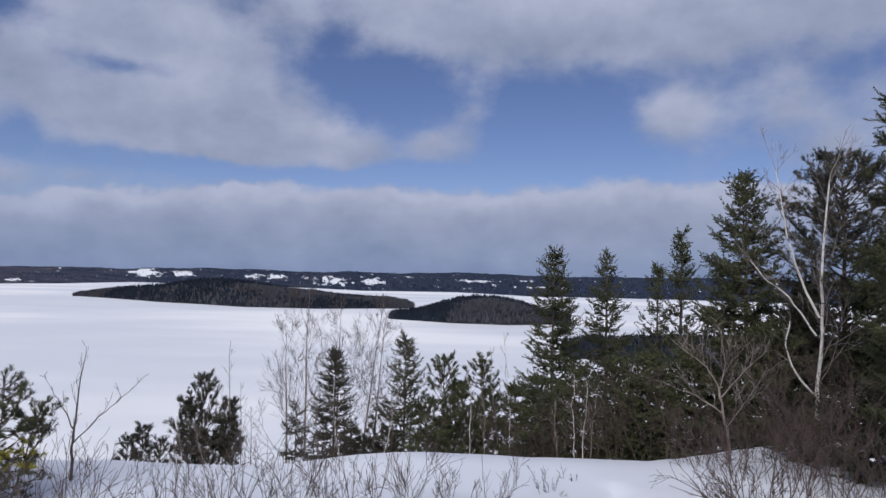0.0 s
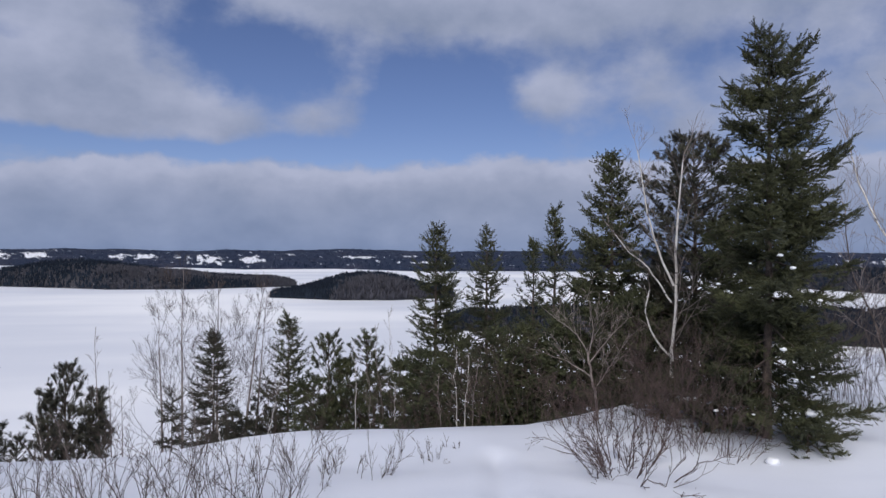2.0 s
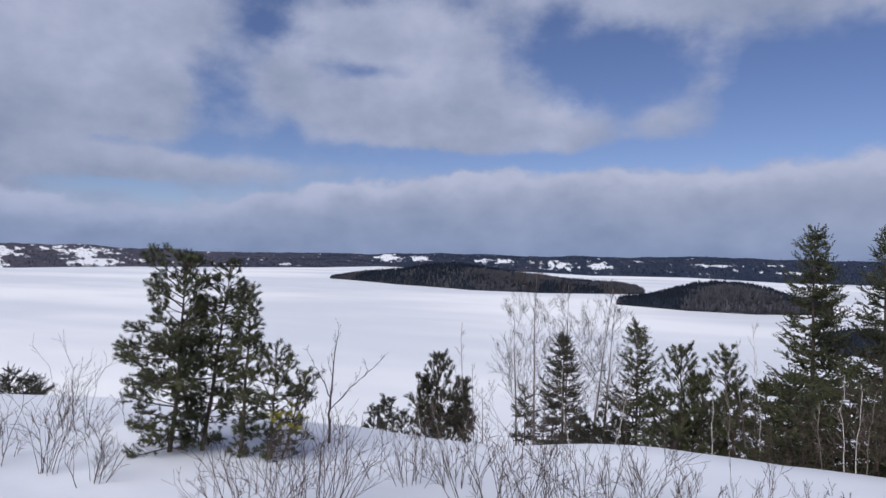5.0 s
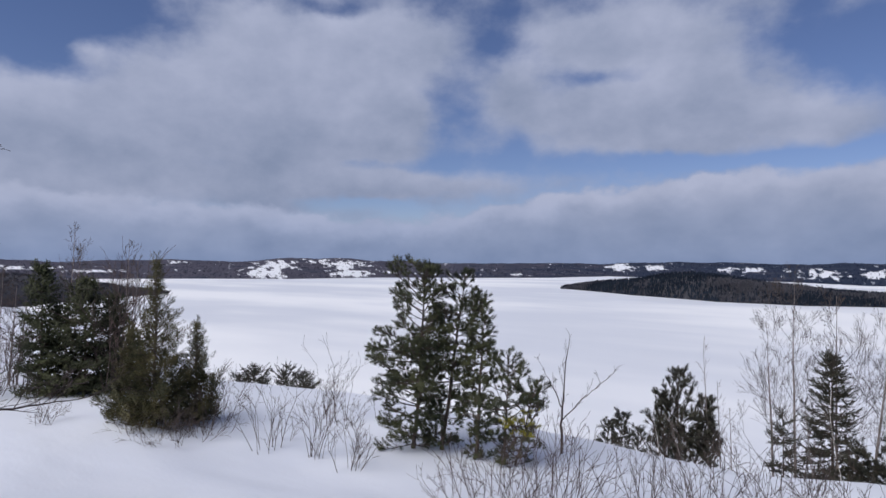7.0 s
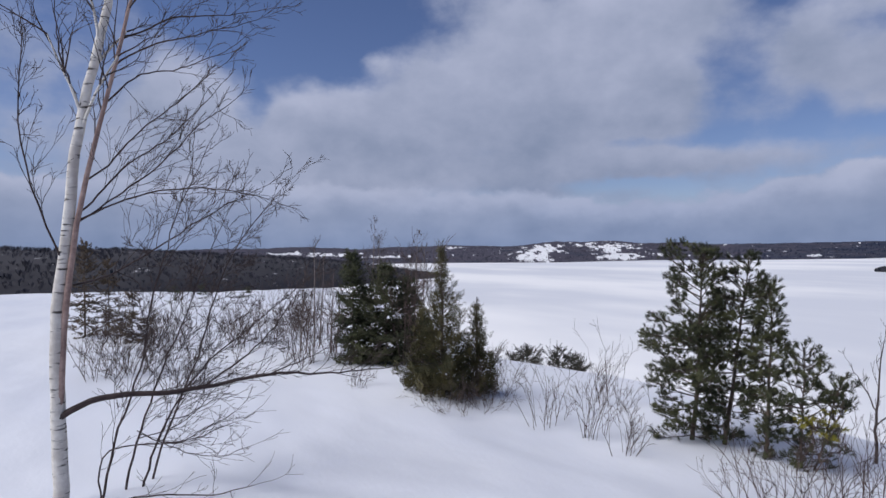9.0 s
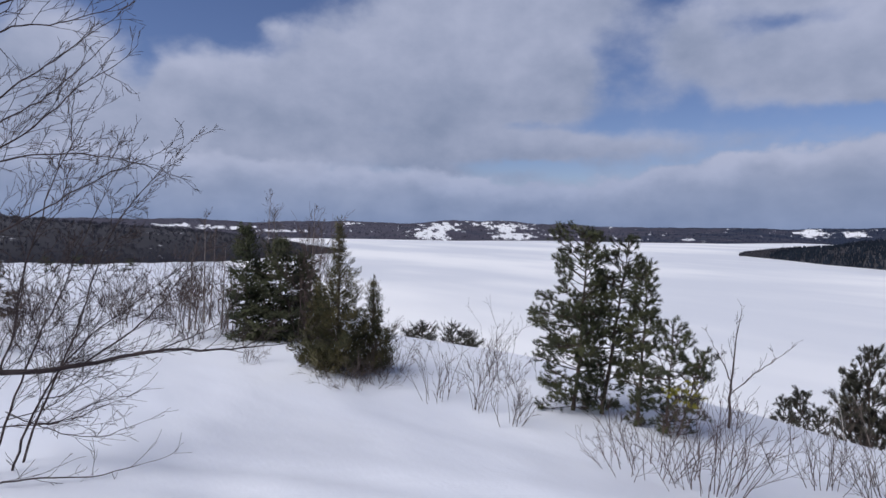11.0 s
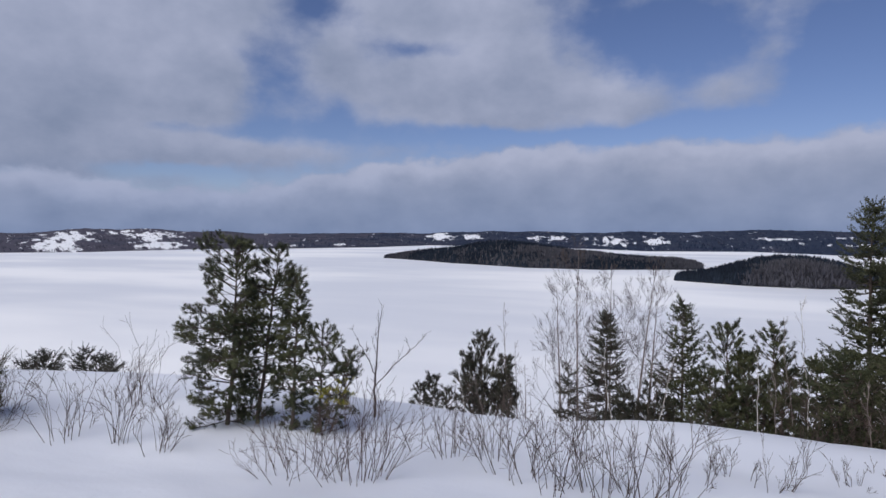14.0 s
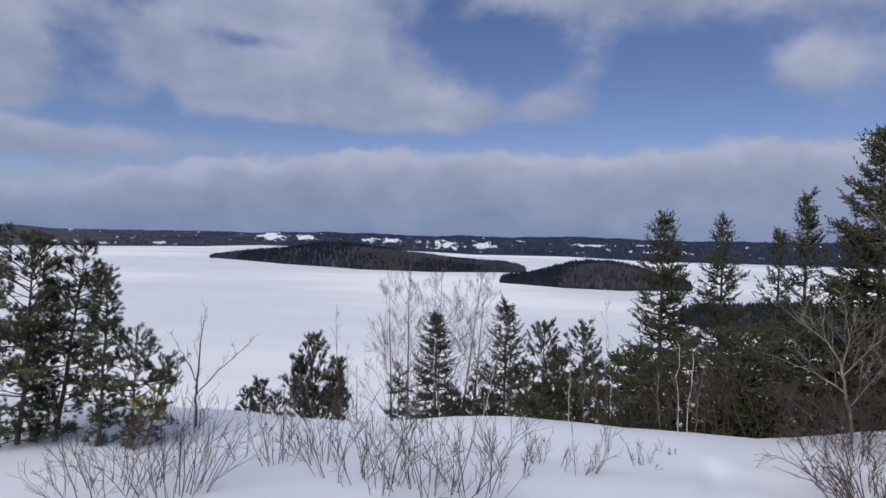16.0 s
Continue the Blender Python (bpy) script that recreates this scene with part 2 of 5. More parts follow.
def snow_material(name, lo, hi, scale, bump):
    """Old, wind-packed snow: crust, fine grain, and broad patches between lo and hi."""
    mat = bpy.data.materials.new(name)
    mat.use_nodes = True
    nt = mat.node_tree
    N, L = nt.nodes.new, nt.links.new
    b = nt.nodes["Principled BSDF"]
    b.inputs["Roughness"].default_value, b.inputs["Specular IOR Level"].default_value = 0.55, 0.25
    tc = N("ShaderNodeTexCoord")
    mp = N("ShaderNodeMapping")
    mp.inputs["Scale"].default_value = (0.45, 1.0, 1.0)
    mp.inputs["Rotation"].default_value = (0, 0, radians(25))
    L(tc.outputs["Object"], mp.inputs[0])

    def tex(s, det, vec):
        n = N("ShaderNodeTexNoise")
        n.inputs["Scale"].default_value, n.inputs["Detail"].default_value = s, det
        L(vec, n.inputs["Vector"])
        return n.outputs["Fac"]

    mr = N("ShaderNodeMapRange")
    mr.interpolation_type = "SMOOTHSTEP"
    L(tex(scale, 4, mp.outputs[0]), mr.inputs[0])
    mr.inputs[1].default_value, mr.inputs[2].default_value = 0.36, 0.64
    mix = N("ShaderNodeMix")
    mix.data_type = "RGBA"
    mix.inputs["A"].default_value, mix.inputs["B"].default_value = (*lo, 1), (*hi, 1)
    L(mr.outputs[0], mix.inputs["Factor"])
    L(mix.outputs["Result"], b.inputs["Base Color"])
    if bump:
        bp = N("ShaderNodeBump")
        bp.inputs["Distance"].default_value = bump
        ad = N("ShaderNodeMath")
        ad.operation = "MULTIPLY_ADD"
        L(tex(28.0, 4, tc.outputs["Object"]), ad.inputs[0])
        ad.inputs[1].default_value = 0.12
        L(tex(1.6, 4, mp.outputs[0]), ad.inputs[2])
        L(ad.outputs[0], bp.inputs["Height"])
        L(bp.outputs[0], b.inputs["Normal"])
    return mat


# cloud shade over the lookout is put into this darker, bluer snow colour
M_SNOW = snow_material("cloud_shaded_snow", (0.695, 0.720, 0.800), (0.765, 0.785, 0.850), 0.35, 0.018)
# sunlit and cloud-shaded patches of the lake are put into its snow colour
M_LAKE = snow_material("sun_and_shade_lake_snow", (0.70, 0.72, 0.78), (0.92, 0.92, 0.935), 0.0045, 0.0)


# ---- mesh helpers ----
class Build:
    """Gathers triangles and quads as arrays, then makes one mesh."""

    def __init__(self):
        self.v, self.t, self.n = [], [], 0

    def add(self, verts, tris):
        self.v.append(np.asarray(verts, float).reshape(-1, 3))
        self.t.append(np.asarray(tris, int).reshape(-1, 3) + self.n)
        self.n += len(self.v[-1])

    def spread(self, verts, tris, mats, places):
        """Copies of a small shape: mats (k,3,3), places (k,3)."""
        if len(places) == 0:
            return
        verts, tris = np.asarray(verts, float), np.asarray(tris, int)
        vv = np.einsum("kij,nj->kni", mats, verts) + places[:, None, :]
        tt = tris[None] + (np.arange(len(places)) * len(verts))[:, None, None]
        self.add(vv.reshape(-1, 3), tt.reshape(-1, 3))

    def tube(self, pts, radii, sides=5):
        pts, radii = np.asarray(pts, float), np.asarray(radii, float)
        k = len(pts)
        tan = np.gradient(pts, axis=0)
        tan /= np.linalg.norm(tan, axis=1)[:, None] + 1e-12
        ref = np.array((0.31, 0.17, 0.93)) if abs(tan[0][2]) < 0.8 else np.array((0.93, 0.31, 0.17))
        a = np.cross(tan, ref)
        a /= np.linalg.norm(a, axis=1)[:, None] + 1e-12
        b = np.cross(tan, a)
        th = np.arange(sides) * 2 * np.pi / sides
        ring = np.cos(th)[None, :, None] * a[:, None] + np.sin(th)[None, :, None] * b[:, None]
        vv = pts[:, None] + ring * radii[:, None, None]
        i = np.arange(k - 1)[:, None] * sides
        j = np.arange(sides)[None]
        j2 = (j + 1) % sides
        q = np.stack([i + j, i + j2, i + sides + j2, i + sides + j], -1).reshape(-1, 4)
        self.add(vv.reshape(-1, 3), np.concatenate([q[:, [0, 1, 2]], q[:, [0, 2, 3]]]))

    def mesh(self, name, smooth=True):
        me = bpy.data.meshes.new(name)
        v = np.concatenate(self.v) if self.v else np.zeros((0, 3))
        t = np.concatenate(self.t) if self.t else np.zeros((0, 3), int)
        me.vertices.add(len(v))
        me.vertices.foreach_set("co", v.ravel())
        me.loops.add(t.size)
        me.loops.foreach_set("vertex_index", t.ravel())
        me.polygons.add(len(t))
        me.polygons.foreach_set("loop_start", np.arange(len(t)) * 3)
        me.polygons.foreach_set("loop_total", np.full(len(t), 3))
        me.update()
        me.validate()
        me.polygons.foreach_set("use_smooth", np.full(len(me.polygons), smooth))
        return me


def part(name, build, mat, parent=None, label="", smooth=True):
    ob = new(name, build.mesh(name, smooth))
    ob.data.materials.append(mat)
    if parent:
        ob.parent = parent
    return tagged(ob, label)


def thing(name, place, label, category, group="", kind=""):
    ob = new(name)
    ob.location = place
    ob.empty_display_size = 0.2
    return tagged(ob, label, category, group, kind)


def frames_along(d, roll):
    """Rotation matrices whose z runs along each direction d."""
    d = d / (np.linalg.norm(d, axis=1)[:, None] + 1e-12)
    ref = np.where(np.abs(d[:, 2:3]) < 0.9, [[0, 0, 1.0]], [[1.0, 0, 0]])
    a = np.cross(ref, d)
    a /= np.linalg.norm(a, axis=1)[:, None] + 1e-12
    b = np.cross(d, a)
    c, s = np.cos(roll)[:, None], np.sin(roll)[:, None]
    return np.stack([a * c + b * s, -a * s + b * c, d], -1)


# ---- lie of the land ----
CREST_AZ = np.array([-180, -70, -52, -47, -41, -32, -23, -18, -8, 0, 7, 15, 22, 26, 31, 38, 46, 50, 55, 60, 68, 75, 84, 92, 105, 130, 180.0])
CREST_D = np.array([87.5, 56.5, 31.0, 25.00, 18.81, 13.83, 11.19, 10.27, 9.82, 9.89, 9.82, 9.47, 9.82, 10.19, 10.67, 11.86, 13.57, 14.39, 15.14, 16.14, 26.71, 47.9, 46.4, 51.0, 56.5, 87.5, 87.5])


def ground_z(x, y):
    x, y = np.asarray(x, float), np.asarray(y, float)
    d = np.hypot(x, y) + 1e-6
    az = np.degrees(np.arctan2(-x, y))
    dc = np.interp(az, CREST_AZ, CREST_D)
    s = np.clip(d / 9.0, 0, 1)
    drop = 1.70 + 0.88 * s * s * (3 - 2 * s)
    w = 0.06 * dc
    u = (d - dc - 0.5 * w) / w
    over = w * np.where(u > 30, u, np.log1p(np.exp(np.minimum(u, 30))))
    steep = np.where((az > 62) | (az < -60), 0.30, 0.60)
    z = EYE - drop - steep * over
    return np.maximum(z, LAKE)


def drift(px, py):
    """Drifts and hollows of the snow."""
    k = min(max(math.hypot(px, py) / 5, 0.3), 1)
    return k * (noise.fractal((px * 0.30, py * 0.55, 0.0), 1.0, 2.0, 2) * 0.060 + noise.noise((px * 1.3, py * 2.2, 3.0)) * 0.012)


TRACKS = [     # old ski tracks, half blown over: depth, width, line
    (0.055, 0.13, ((2.15, 7.8), (1.75, 6.0), (2.1, 3.6))),
    (0.022, 0.20, ((-7.4, 1.0), (-4.9, 2.7), (-3.3, 3.8), (-1.6, 4.4))),
    (0.018, 0.20, ((-7.0, 0.4), (-4.5, 2.1), (-2.9, 3.2), (-1.3, 3.8)))]


def furrow(px, py):
    z = 0.0
    for depth, width, line in TRACKS:
        best = 9.0
        for (ax, ay), (bx, by) in zip(line, line[1:]):
            ux, uy = bx - ax, by - ay
            k = min(max(((px - ax) * ux + (py - ay) * uy) / (ux * ux + uy * uy), 0), 1)
            best = min(best, math.hypot(px - ax - k * ux, py - ay - k * uy))
        z += -depth * math.exp(-(best / width) ** 2) + 0.33 * depth * math.exp(-((best - 2.3 * width) / width) ** 2)
    return z


def at(az, d, dz=0.0):
    """A place on the ground by bearing and distance."""
    a = radians(az)
    x, y = -math.sin(a) * d, math.cos(a) * d
    return (x, y, float(ground_z(x, y)) + drift(x, y) + dz)


def build_ground():
    az = np.concatenate([np.arange(-180, -62, 4.0), np.arange(-62, 112, 0.45), np.arange(112, 180, 4.0)])
    r = np.concatenate([np.arange(0.25, 16, 0.22), np.geomspace(16, 60, 40), np.geomspace(63, 4900, 50)])
    A, Rr = np.meshgrid(np.radians(az), r)
    X, Y = -np.sin(A) * Rr, np.cos(A) * Rr
    Z = ground_z(X, Y)
    flat = Z <= LAKE + 0.01
    bumps = np.array([drift(px, py) + (furrow(px, py) if rr < 9 and py > 0 else 0.0) if rr < 300 else 0.0 for px, py, rr in zip(X.ravel(), Y.ravel(), Rr.ravel())]).reshape(X.shape)
    Z = Z + np.where(flat, 0, bumps)
    verts = np.stack([X, Y, Z], -1).reshape(-1, 3)
    na, nr = len(az), len(r)
    i = (np.arange(nr - 1)[:, None] * na)
    j = np.arange(na)[None]
    j2 = (j + 1) % na
    q = np.stack([i + j, i + na + j, i + na + j2, i + j2], -1).reshape(-1, 4)
    bd = Build()
    bd.add(np.vstack([verts, [[0, 0, Z[0].mean()]]]), np.concatenate([q[:, [0, 1, 2]], q[:, [0, 2, 3]],
           np.stack([np.full(na, na * nr), (np.arange(na) + 1) % na, np.arange(na)], -1)]))
    me = bd.mesh("ground")
    me.materials.append(M_SNOW)
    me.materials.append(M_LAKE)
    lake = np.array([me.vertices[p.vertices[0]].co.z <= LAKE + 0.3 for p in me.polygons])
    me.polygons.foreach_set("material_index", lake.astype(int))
    ob = new("ground", me)
    tagged(ob, "snow-covered lookout sloping down to a wide frozen snowy lake", "snow ground", kind="structure")


build_ground()


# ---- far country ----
# island and shore forest: bluish haze of the distance is put into the colour
M_CONIFER_FAR = material("hazy_far_conifers", (0.020, 0.027, 0.040), (0.012, 0.016, 0.025), 0.01, 0.9, island=0.22, spec=0.05)
# blue haze over the far hills is put into both tree colours
M_CONIFER_HILL = material("hazy_hill_conifers", (0.026, 0.036, 0.064), (0.016, 0.023, 0.044), 0.01, 0.9, island=0.3, spec=0.05)
M_HARDWOOD_HILL = material("hazy_hill_bare_wood", (0.094, 0.090, 0.118), (0.054, 0.057, 0.078), 0.01, 0.95, island=0.35)
M_HARDWOOD_FAR = material("hazy_far_bare_wood", (0.090, 0.088, 0.104), (0.058, 0.059, 0.072), 0.01, 0.95, island=0.2, spec=0.05)


def hill_material(name, wood, wood2, snow=(0.80, 0.81, 0.85), amount=0.5):
    """Wooded land with snow showing through; 'bare' holds the open, snowy rock faces."""
    mat = bpy.data.materials.new(name)
    mat.use_nodes = True
    nt = mat.node_tree
    N, L = nt.nodes.new, nt.links.new
    b = nt.nodes["Principled BSDF"]
    b.inputs["Roughness"].default_value, b.inputs["Specular IOR Level"].default_value = 0.95, 0.1
    tc = N("ShaderNodeTexCoord")

    def tex(s, det):
        n = N("ShaderNodeTexNoise")
        n.inputs["Scale"].default_value, n.inputs["Detail"].default_value = s, det
        n.inputs["Roughness"].default_value = 0.65
        L(tc.outputs["Object"], n.inputs["Vector"])
        return n.outputs["Fac"]

    def step(v, lo, hi):
        r = N("ShaderNodeMapRange")
        L(v, r.inputs[0])
        r.inputs[1].default_value, r.inputs[2].default_value = lo, hi
        return r.outputs[0]

    def mix(f, a, c):
        n = N("ShaderNodeMix")
        n.data_type = "RGBA"
        L(f, n.inputs["Factor"])
        for key, v in (("A", a), ("B", c)):
            if isinstance(v, tuple):
                n.inputs[key].default_value = (*v, 1)
            else:
                L(v, n.inputs[key])
        return n.outputs["Result"]

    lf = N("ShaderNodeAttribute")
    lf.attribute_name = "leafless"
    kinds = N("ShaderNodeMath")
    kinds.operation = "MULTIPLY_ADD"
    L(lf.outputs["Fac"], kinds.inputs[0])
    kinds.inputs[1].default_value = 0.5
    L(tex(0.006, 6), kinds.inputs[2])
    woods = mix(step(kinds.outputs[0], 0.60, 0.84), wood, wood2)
    at_ = N("ShaderNodeAttribute")
    at_.attribute_name = "bare"
    mp = N("ShaderNodeMapping")
    mp.inputs["Scale"].default_value = (1.0, 1.0, 5.0)
    L(tc.outputs["Object"], mp.inputs[0])
    n = N("ShaderNodeTexNoise")
    n.inputs["Scale"].default_value, n.inputs["Detail"].default_value, n.inputs["Roughness"].default_value = 0.045, 7, 0.80
    L(mp.outputs[0], n.inputs["Vector"])
    mx = N("ShaderNodeMath")
    mx.operation = "MULTIPLY_ADD"
    L(at_.outputs["Fac"], mx.inputs[0])
    mx.inputs[1].default_value = amount
    L(step(n.outputs["Fac"], 0.25, 0.75), mx.inputs[2])
    L(mix(step(mx.outputs[0], 0.76, 0.88), woods, snow), b.inputs["Base Color"])
    return mat


# hill ground: both wood colours carry the blue of the haze
M_HILL = hill_material("hazy_far_wooded_hills", (0.021, 0.030, 0.056), (0.070, 0.066, 0.090), amount=0.60)
# ground under that forest, tinted with the same bluish haze
M_ISLAND = hill_material("hazy_wooded_island_ground", (0.032, 0.034, 0.043), (0.054, 0.053, 0.062), amount=0.30)


def cone_shape(sides=5, tiers=2):
    """A small rough conifer, one high."""
    v, t = [], []
    for k in range(tiers):
        z0, z1, r = 0.12 + 0.36 * k, 0.66 + 0.34 * k, 0.20 - 0.07 * k
        o = len(v)
        v.append((0, 0, z1))
        for i in range(sides):
            a = 2 * math.pi * (i + 0.5 * k) / sides
            v.append((r * math.cos(a), r * math.sin(a), z0 - 0.06 * (i % 2)))
        t += [(o, o + 1 + i, o + 1 + (i + 1) % sides) for i in range(sides)]
    return np.array(v), np.array(t)


def puff_shape():
    """A small bare crown: crossed, broken fans of thin limbs."""
    v, t = [], []
    for i in range(7):
        a = i * 2.4
        lean = 0.10 + 0.10 * (i % 3)
        top = (lean * 1.6 * math.cos(a), lean * 1.6 * math.sin(a), 0.75 + 0.25 * ((i * 5) % 7) / 7)
        o = len(v)
        p = (0.05 * math.cos(a + 1.57), 0.05 * math.sin(a + 1.57))
        v += [(-p[0] * 0.4, -p[1] * 0.4, 0), (top[0] * 0.8 + p[0], top[1] * 0.8 + p[1], top[2] * 0.7), top, (top[0] * 0.8 - p[0], top[1] * 0.8 - p[1], top[2] * 0.6)]
        t += [(o, o + 1, o + 3), (o + 1, o + 2, o + 3)]
    return np.array(v), np.array(t)


CONE, PUFF = cone_shape(), puff_shape()


def stand(name, places, heights, shape, mat, label, parent=None):
    k = len(places)
    th = rng.uniform(0, 6.28, k)
    w = heights * rng.uniform(0.9, 1.7, k)
    mats = np.zeros((k, 3, 3))
    mats[:, 0, 0], mats[:, 0, 1] = np.cos(th) * w, -np.sin(th) * w
    mats[:, 1, 0], mats[:, 1, 1] = np.sin(th) * w, np.cos(th) * w
    mats[:, 2, 2] = heights
    bd = Build()
    bd.spread(*shape, mats, places)
    return tagged(part(name, bd, mat, parent, label, smooth=False), label, "" if parent else "forest", kind="stuff")


def land(name, label, az0, az1, near, far, height, bare, n_tree, tree, mat, hardwood=0.3, leafless=None, step=0.15, rows=36, seed=0, edge=2.0, relief=0.22):
    """Wooded land that rises from the ice: a band between two bearings. near, far (m) and height (m over the ice) run with the bearing."""
    az = np.arange(az0, az1 + step / 2, step)
    u = np.linspace(0, 1, rows)
    A, U = np.meshgrid(az, u)
    D0, D1 = near(A), far(A)
    D = D0 + (D1 - D0) * U
    X, Y = -np.sin(np.radians(A)) * D, np.cos(np.radians(A)) * D
    ends = np.clip(np.minimum(A - az0, az1 - A) / edge, 0, 1) ** 0.6
    rough = np.array([noise.fractal((x * 0.0016 + seed, y * 0.0016, seed), 1.0, 2.0, 5) for x, y in zip(X.ravel(), Y.ravel())]).reshape(X.shape)
    prof = np.sin(np.clip(U, 0, 1) ** 0.75 * math.pi) ** 0.75 if height.round_back else np.clip(U * 1.25, 0, 1) ** 0.7
    Hh = height(A) * prof * ends * (1 + relief * rough)
    Z = LAKE - 0.4 + Hh + 1.0 * (U > 0) * ends
    Z[0] = LAKE - 0.5
    B = np.zeros_like(A)
    for a, e, wa, we, k in bare:
        zc = np.degrees(np.arctan2(Z - EYE, D))
        B = np.maximum(B, k * np.exp(-((A - a) / wa) ** 2 - ((zc - e) / we) ** 2))
    if not height.round_back:     # ragged edges of the rock faces and scattered small clearings
        spots = np.array([noise.fractal((a * 1.5 + z * 0.012, z * 0.105, 7.0), 0.55, 2.0, 5) for a, z in zip(A.ravel(), Z.ravel())]).reshape(X.shape)
        B = np.clip((B * 0.92 + spots * 0.70 - 0.585) * 3.0 + 0.5, 0, 1)
    na = len(az)
    i = np.arange(rows - 1)[:, None] * na
    j = np.arange(na - 1)[None]
    q = np.stack([i + j, i + j + 1, i + na + j + 1, i + na + j], -1).reshape(-1, 4)
    bd = Build()
    bd.add(np.stack([X, Y, Z], -1), np.concatenate([q[:, [0, 2, 1]], q[:, [0, 3, 2]]]))
    me = bd.mesh(name)
    me.materials.append(mat)
    at_ = me.attributes.new("bare", "FLOAT", "POINT")
    at_.data.foreach_set("value", B.ravel())
    ob = tagged(new(name, me), label, "land", kind="structure")
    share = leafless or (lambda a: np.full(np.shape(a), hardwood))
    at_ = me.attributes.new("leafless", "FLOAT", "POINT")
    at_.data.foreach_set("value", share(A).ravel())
    # trees: denser where the land is not bare
    pa, pu = rng.uniform(az0, az1, n_tree * 2), rng.uniform(0, 1, n_tree * 2) ** 1.4
    ia = np.clip(((pa - az0) / step).astype(int), 0, na - 2)
    fu = pu * (rows - 1)
    iu = np.clip(fu.astype(int), 0, rows - 2)
    wu, wa = fu - iu, (pa - az0) / step - ia
    zz = (Z[iu, ia] * (1 - wu) + Z[iu + 1, ia] * wu) * (1 - wa) + (Z[iu, ia + 1] * (1 - wu) + Z[iu + 1, ia + 1] * wu) * wa
    bb = B[iu, ia]
    dd = D[iu, ia] * (1 - wu) + D[iu + 1, ia] * wu
    P = np.stack([-np.sin(np.radians(pa)) * dd, np.cos(np.radians(pa)) * dd, zz - 0.4], -1)
    cl = np.array([noise.fractal((p[0] * 0.006 + seed, p[1] * 0.006, 4), 1.0, 2.0, 3) for p in P])
    keep = (rng.uniform(0, 1, len(P)) > np.clip(bb * 0.9, 0, 0.93)) & (zz > LAKE + 0.1)
    soft = (cl + rng.normal(0, 0.12, len(P))) > np.interp(share(pa), [0, 1], [0.7, -0.7])
    h = tree * rng.uniform(0.5, 1.1, len(P)) * (1 + 0.45 * np.clip(cl, -1, 1)) * np.interp(ends[iu, ia], [0, 0.5], [0.55, 1])
    con, hw = keep & ~soft, keep & soft
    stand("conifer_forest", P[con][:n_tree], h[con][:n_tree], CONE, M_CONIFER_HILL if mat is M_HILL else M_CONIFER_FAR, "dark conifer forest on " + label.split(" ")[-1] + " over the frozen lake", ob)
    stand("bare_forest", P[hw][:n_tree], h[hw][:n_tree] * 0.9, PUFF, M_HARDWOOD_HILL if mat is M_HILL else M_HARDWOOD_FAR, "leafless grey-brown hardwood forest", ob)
    return ob


def curve(azs, vals, round_back=True):
    order = np.argsort(azs)
    xs, ys = np.asarray(azs, float)[order], np.asarray(vals, float)[order]

    def f(a):
        return np.interp(a, xs, ys)
    f.round_back = round_back
    return f


def ice_distance(el):
    return (EYE - LAKE) / math.tan(radians(el))


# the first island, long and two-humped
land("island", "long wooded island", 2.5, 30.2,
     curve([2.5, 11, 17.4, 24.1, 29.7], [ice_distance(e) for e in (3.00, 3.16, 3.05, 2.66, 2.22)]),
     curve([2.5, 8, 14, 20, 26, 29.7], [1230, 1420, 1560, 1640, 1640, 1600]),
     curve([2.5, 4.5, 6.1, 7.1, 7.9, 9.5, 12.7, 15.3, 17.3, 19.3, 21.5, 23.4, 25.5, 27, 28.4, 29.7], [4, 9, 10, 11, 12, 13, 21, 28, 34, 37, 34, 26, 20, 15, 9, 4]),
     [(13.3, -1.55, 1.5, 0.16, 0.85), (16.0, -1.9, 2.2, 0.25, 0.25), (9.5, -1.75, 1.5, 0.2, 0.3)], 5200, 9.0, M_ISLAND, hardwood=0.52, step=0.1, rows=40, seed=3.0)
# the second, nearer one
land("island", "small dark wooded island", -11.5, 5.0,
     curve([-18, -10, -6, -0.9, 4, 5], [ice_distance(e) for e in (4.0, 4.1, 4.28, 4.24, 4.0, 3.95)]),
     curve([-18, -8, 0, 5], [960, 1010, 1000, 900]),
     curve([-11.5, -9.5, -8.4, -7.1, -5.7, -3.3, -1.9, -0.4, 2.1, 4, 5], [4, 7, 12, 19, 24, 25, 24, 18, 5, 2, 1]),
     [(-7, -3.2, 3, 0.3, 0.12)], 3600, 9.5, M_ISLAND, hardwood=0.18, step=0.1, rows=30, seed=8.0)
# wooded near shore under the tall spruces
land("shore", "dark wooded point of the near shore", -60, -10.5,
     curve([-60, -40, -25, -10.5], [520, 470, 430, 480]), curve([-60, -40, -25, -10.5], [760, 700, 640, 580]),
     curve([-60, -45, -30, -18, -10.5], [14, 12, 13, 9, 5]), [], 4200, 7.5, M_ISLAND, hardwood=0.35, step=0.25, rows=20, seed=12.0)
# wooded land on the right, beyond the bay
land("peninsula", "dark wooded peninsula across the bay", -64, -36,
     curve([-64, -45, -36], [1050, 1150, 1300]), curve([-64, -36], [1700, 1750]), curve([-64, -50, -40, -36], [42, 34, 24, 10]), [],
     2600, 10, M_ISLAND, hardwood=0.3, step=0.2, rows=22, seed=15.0)
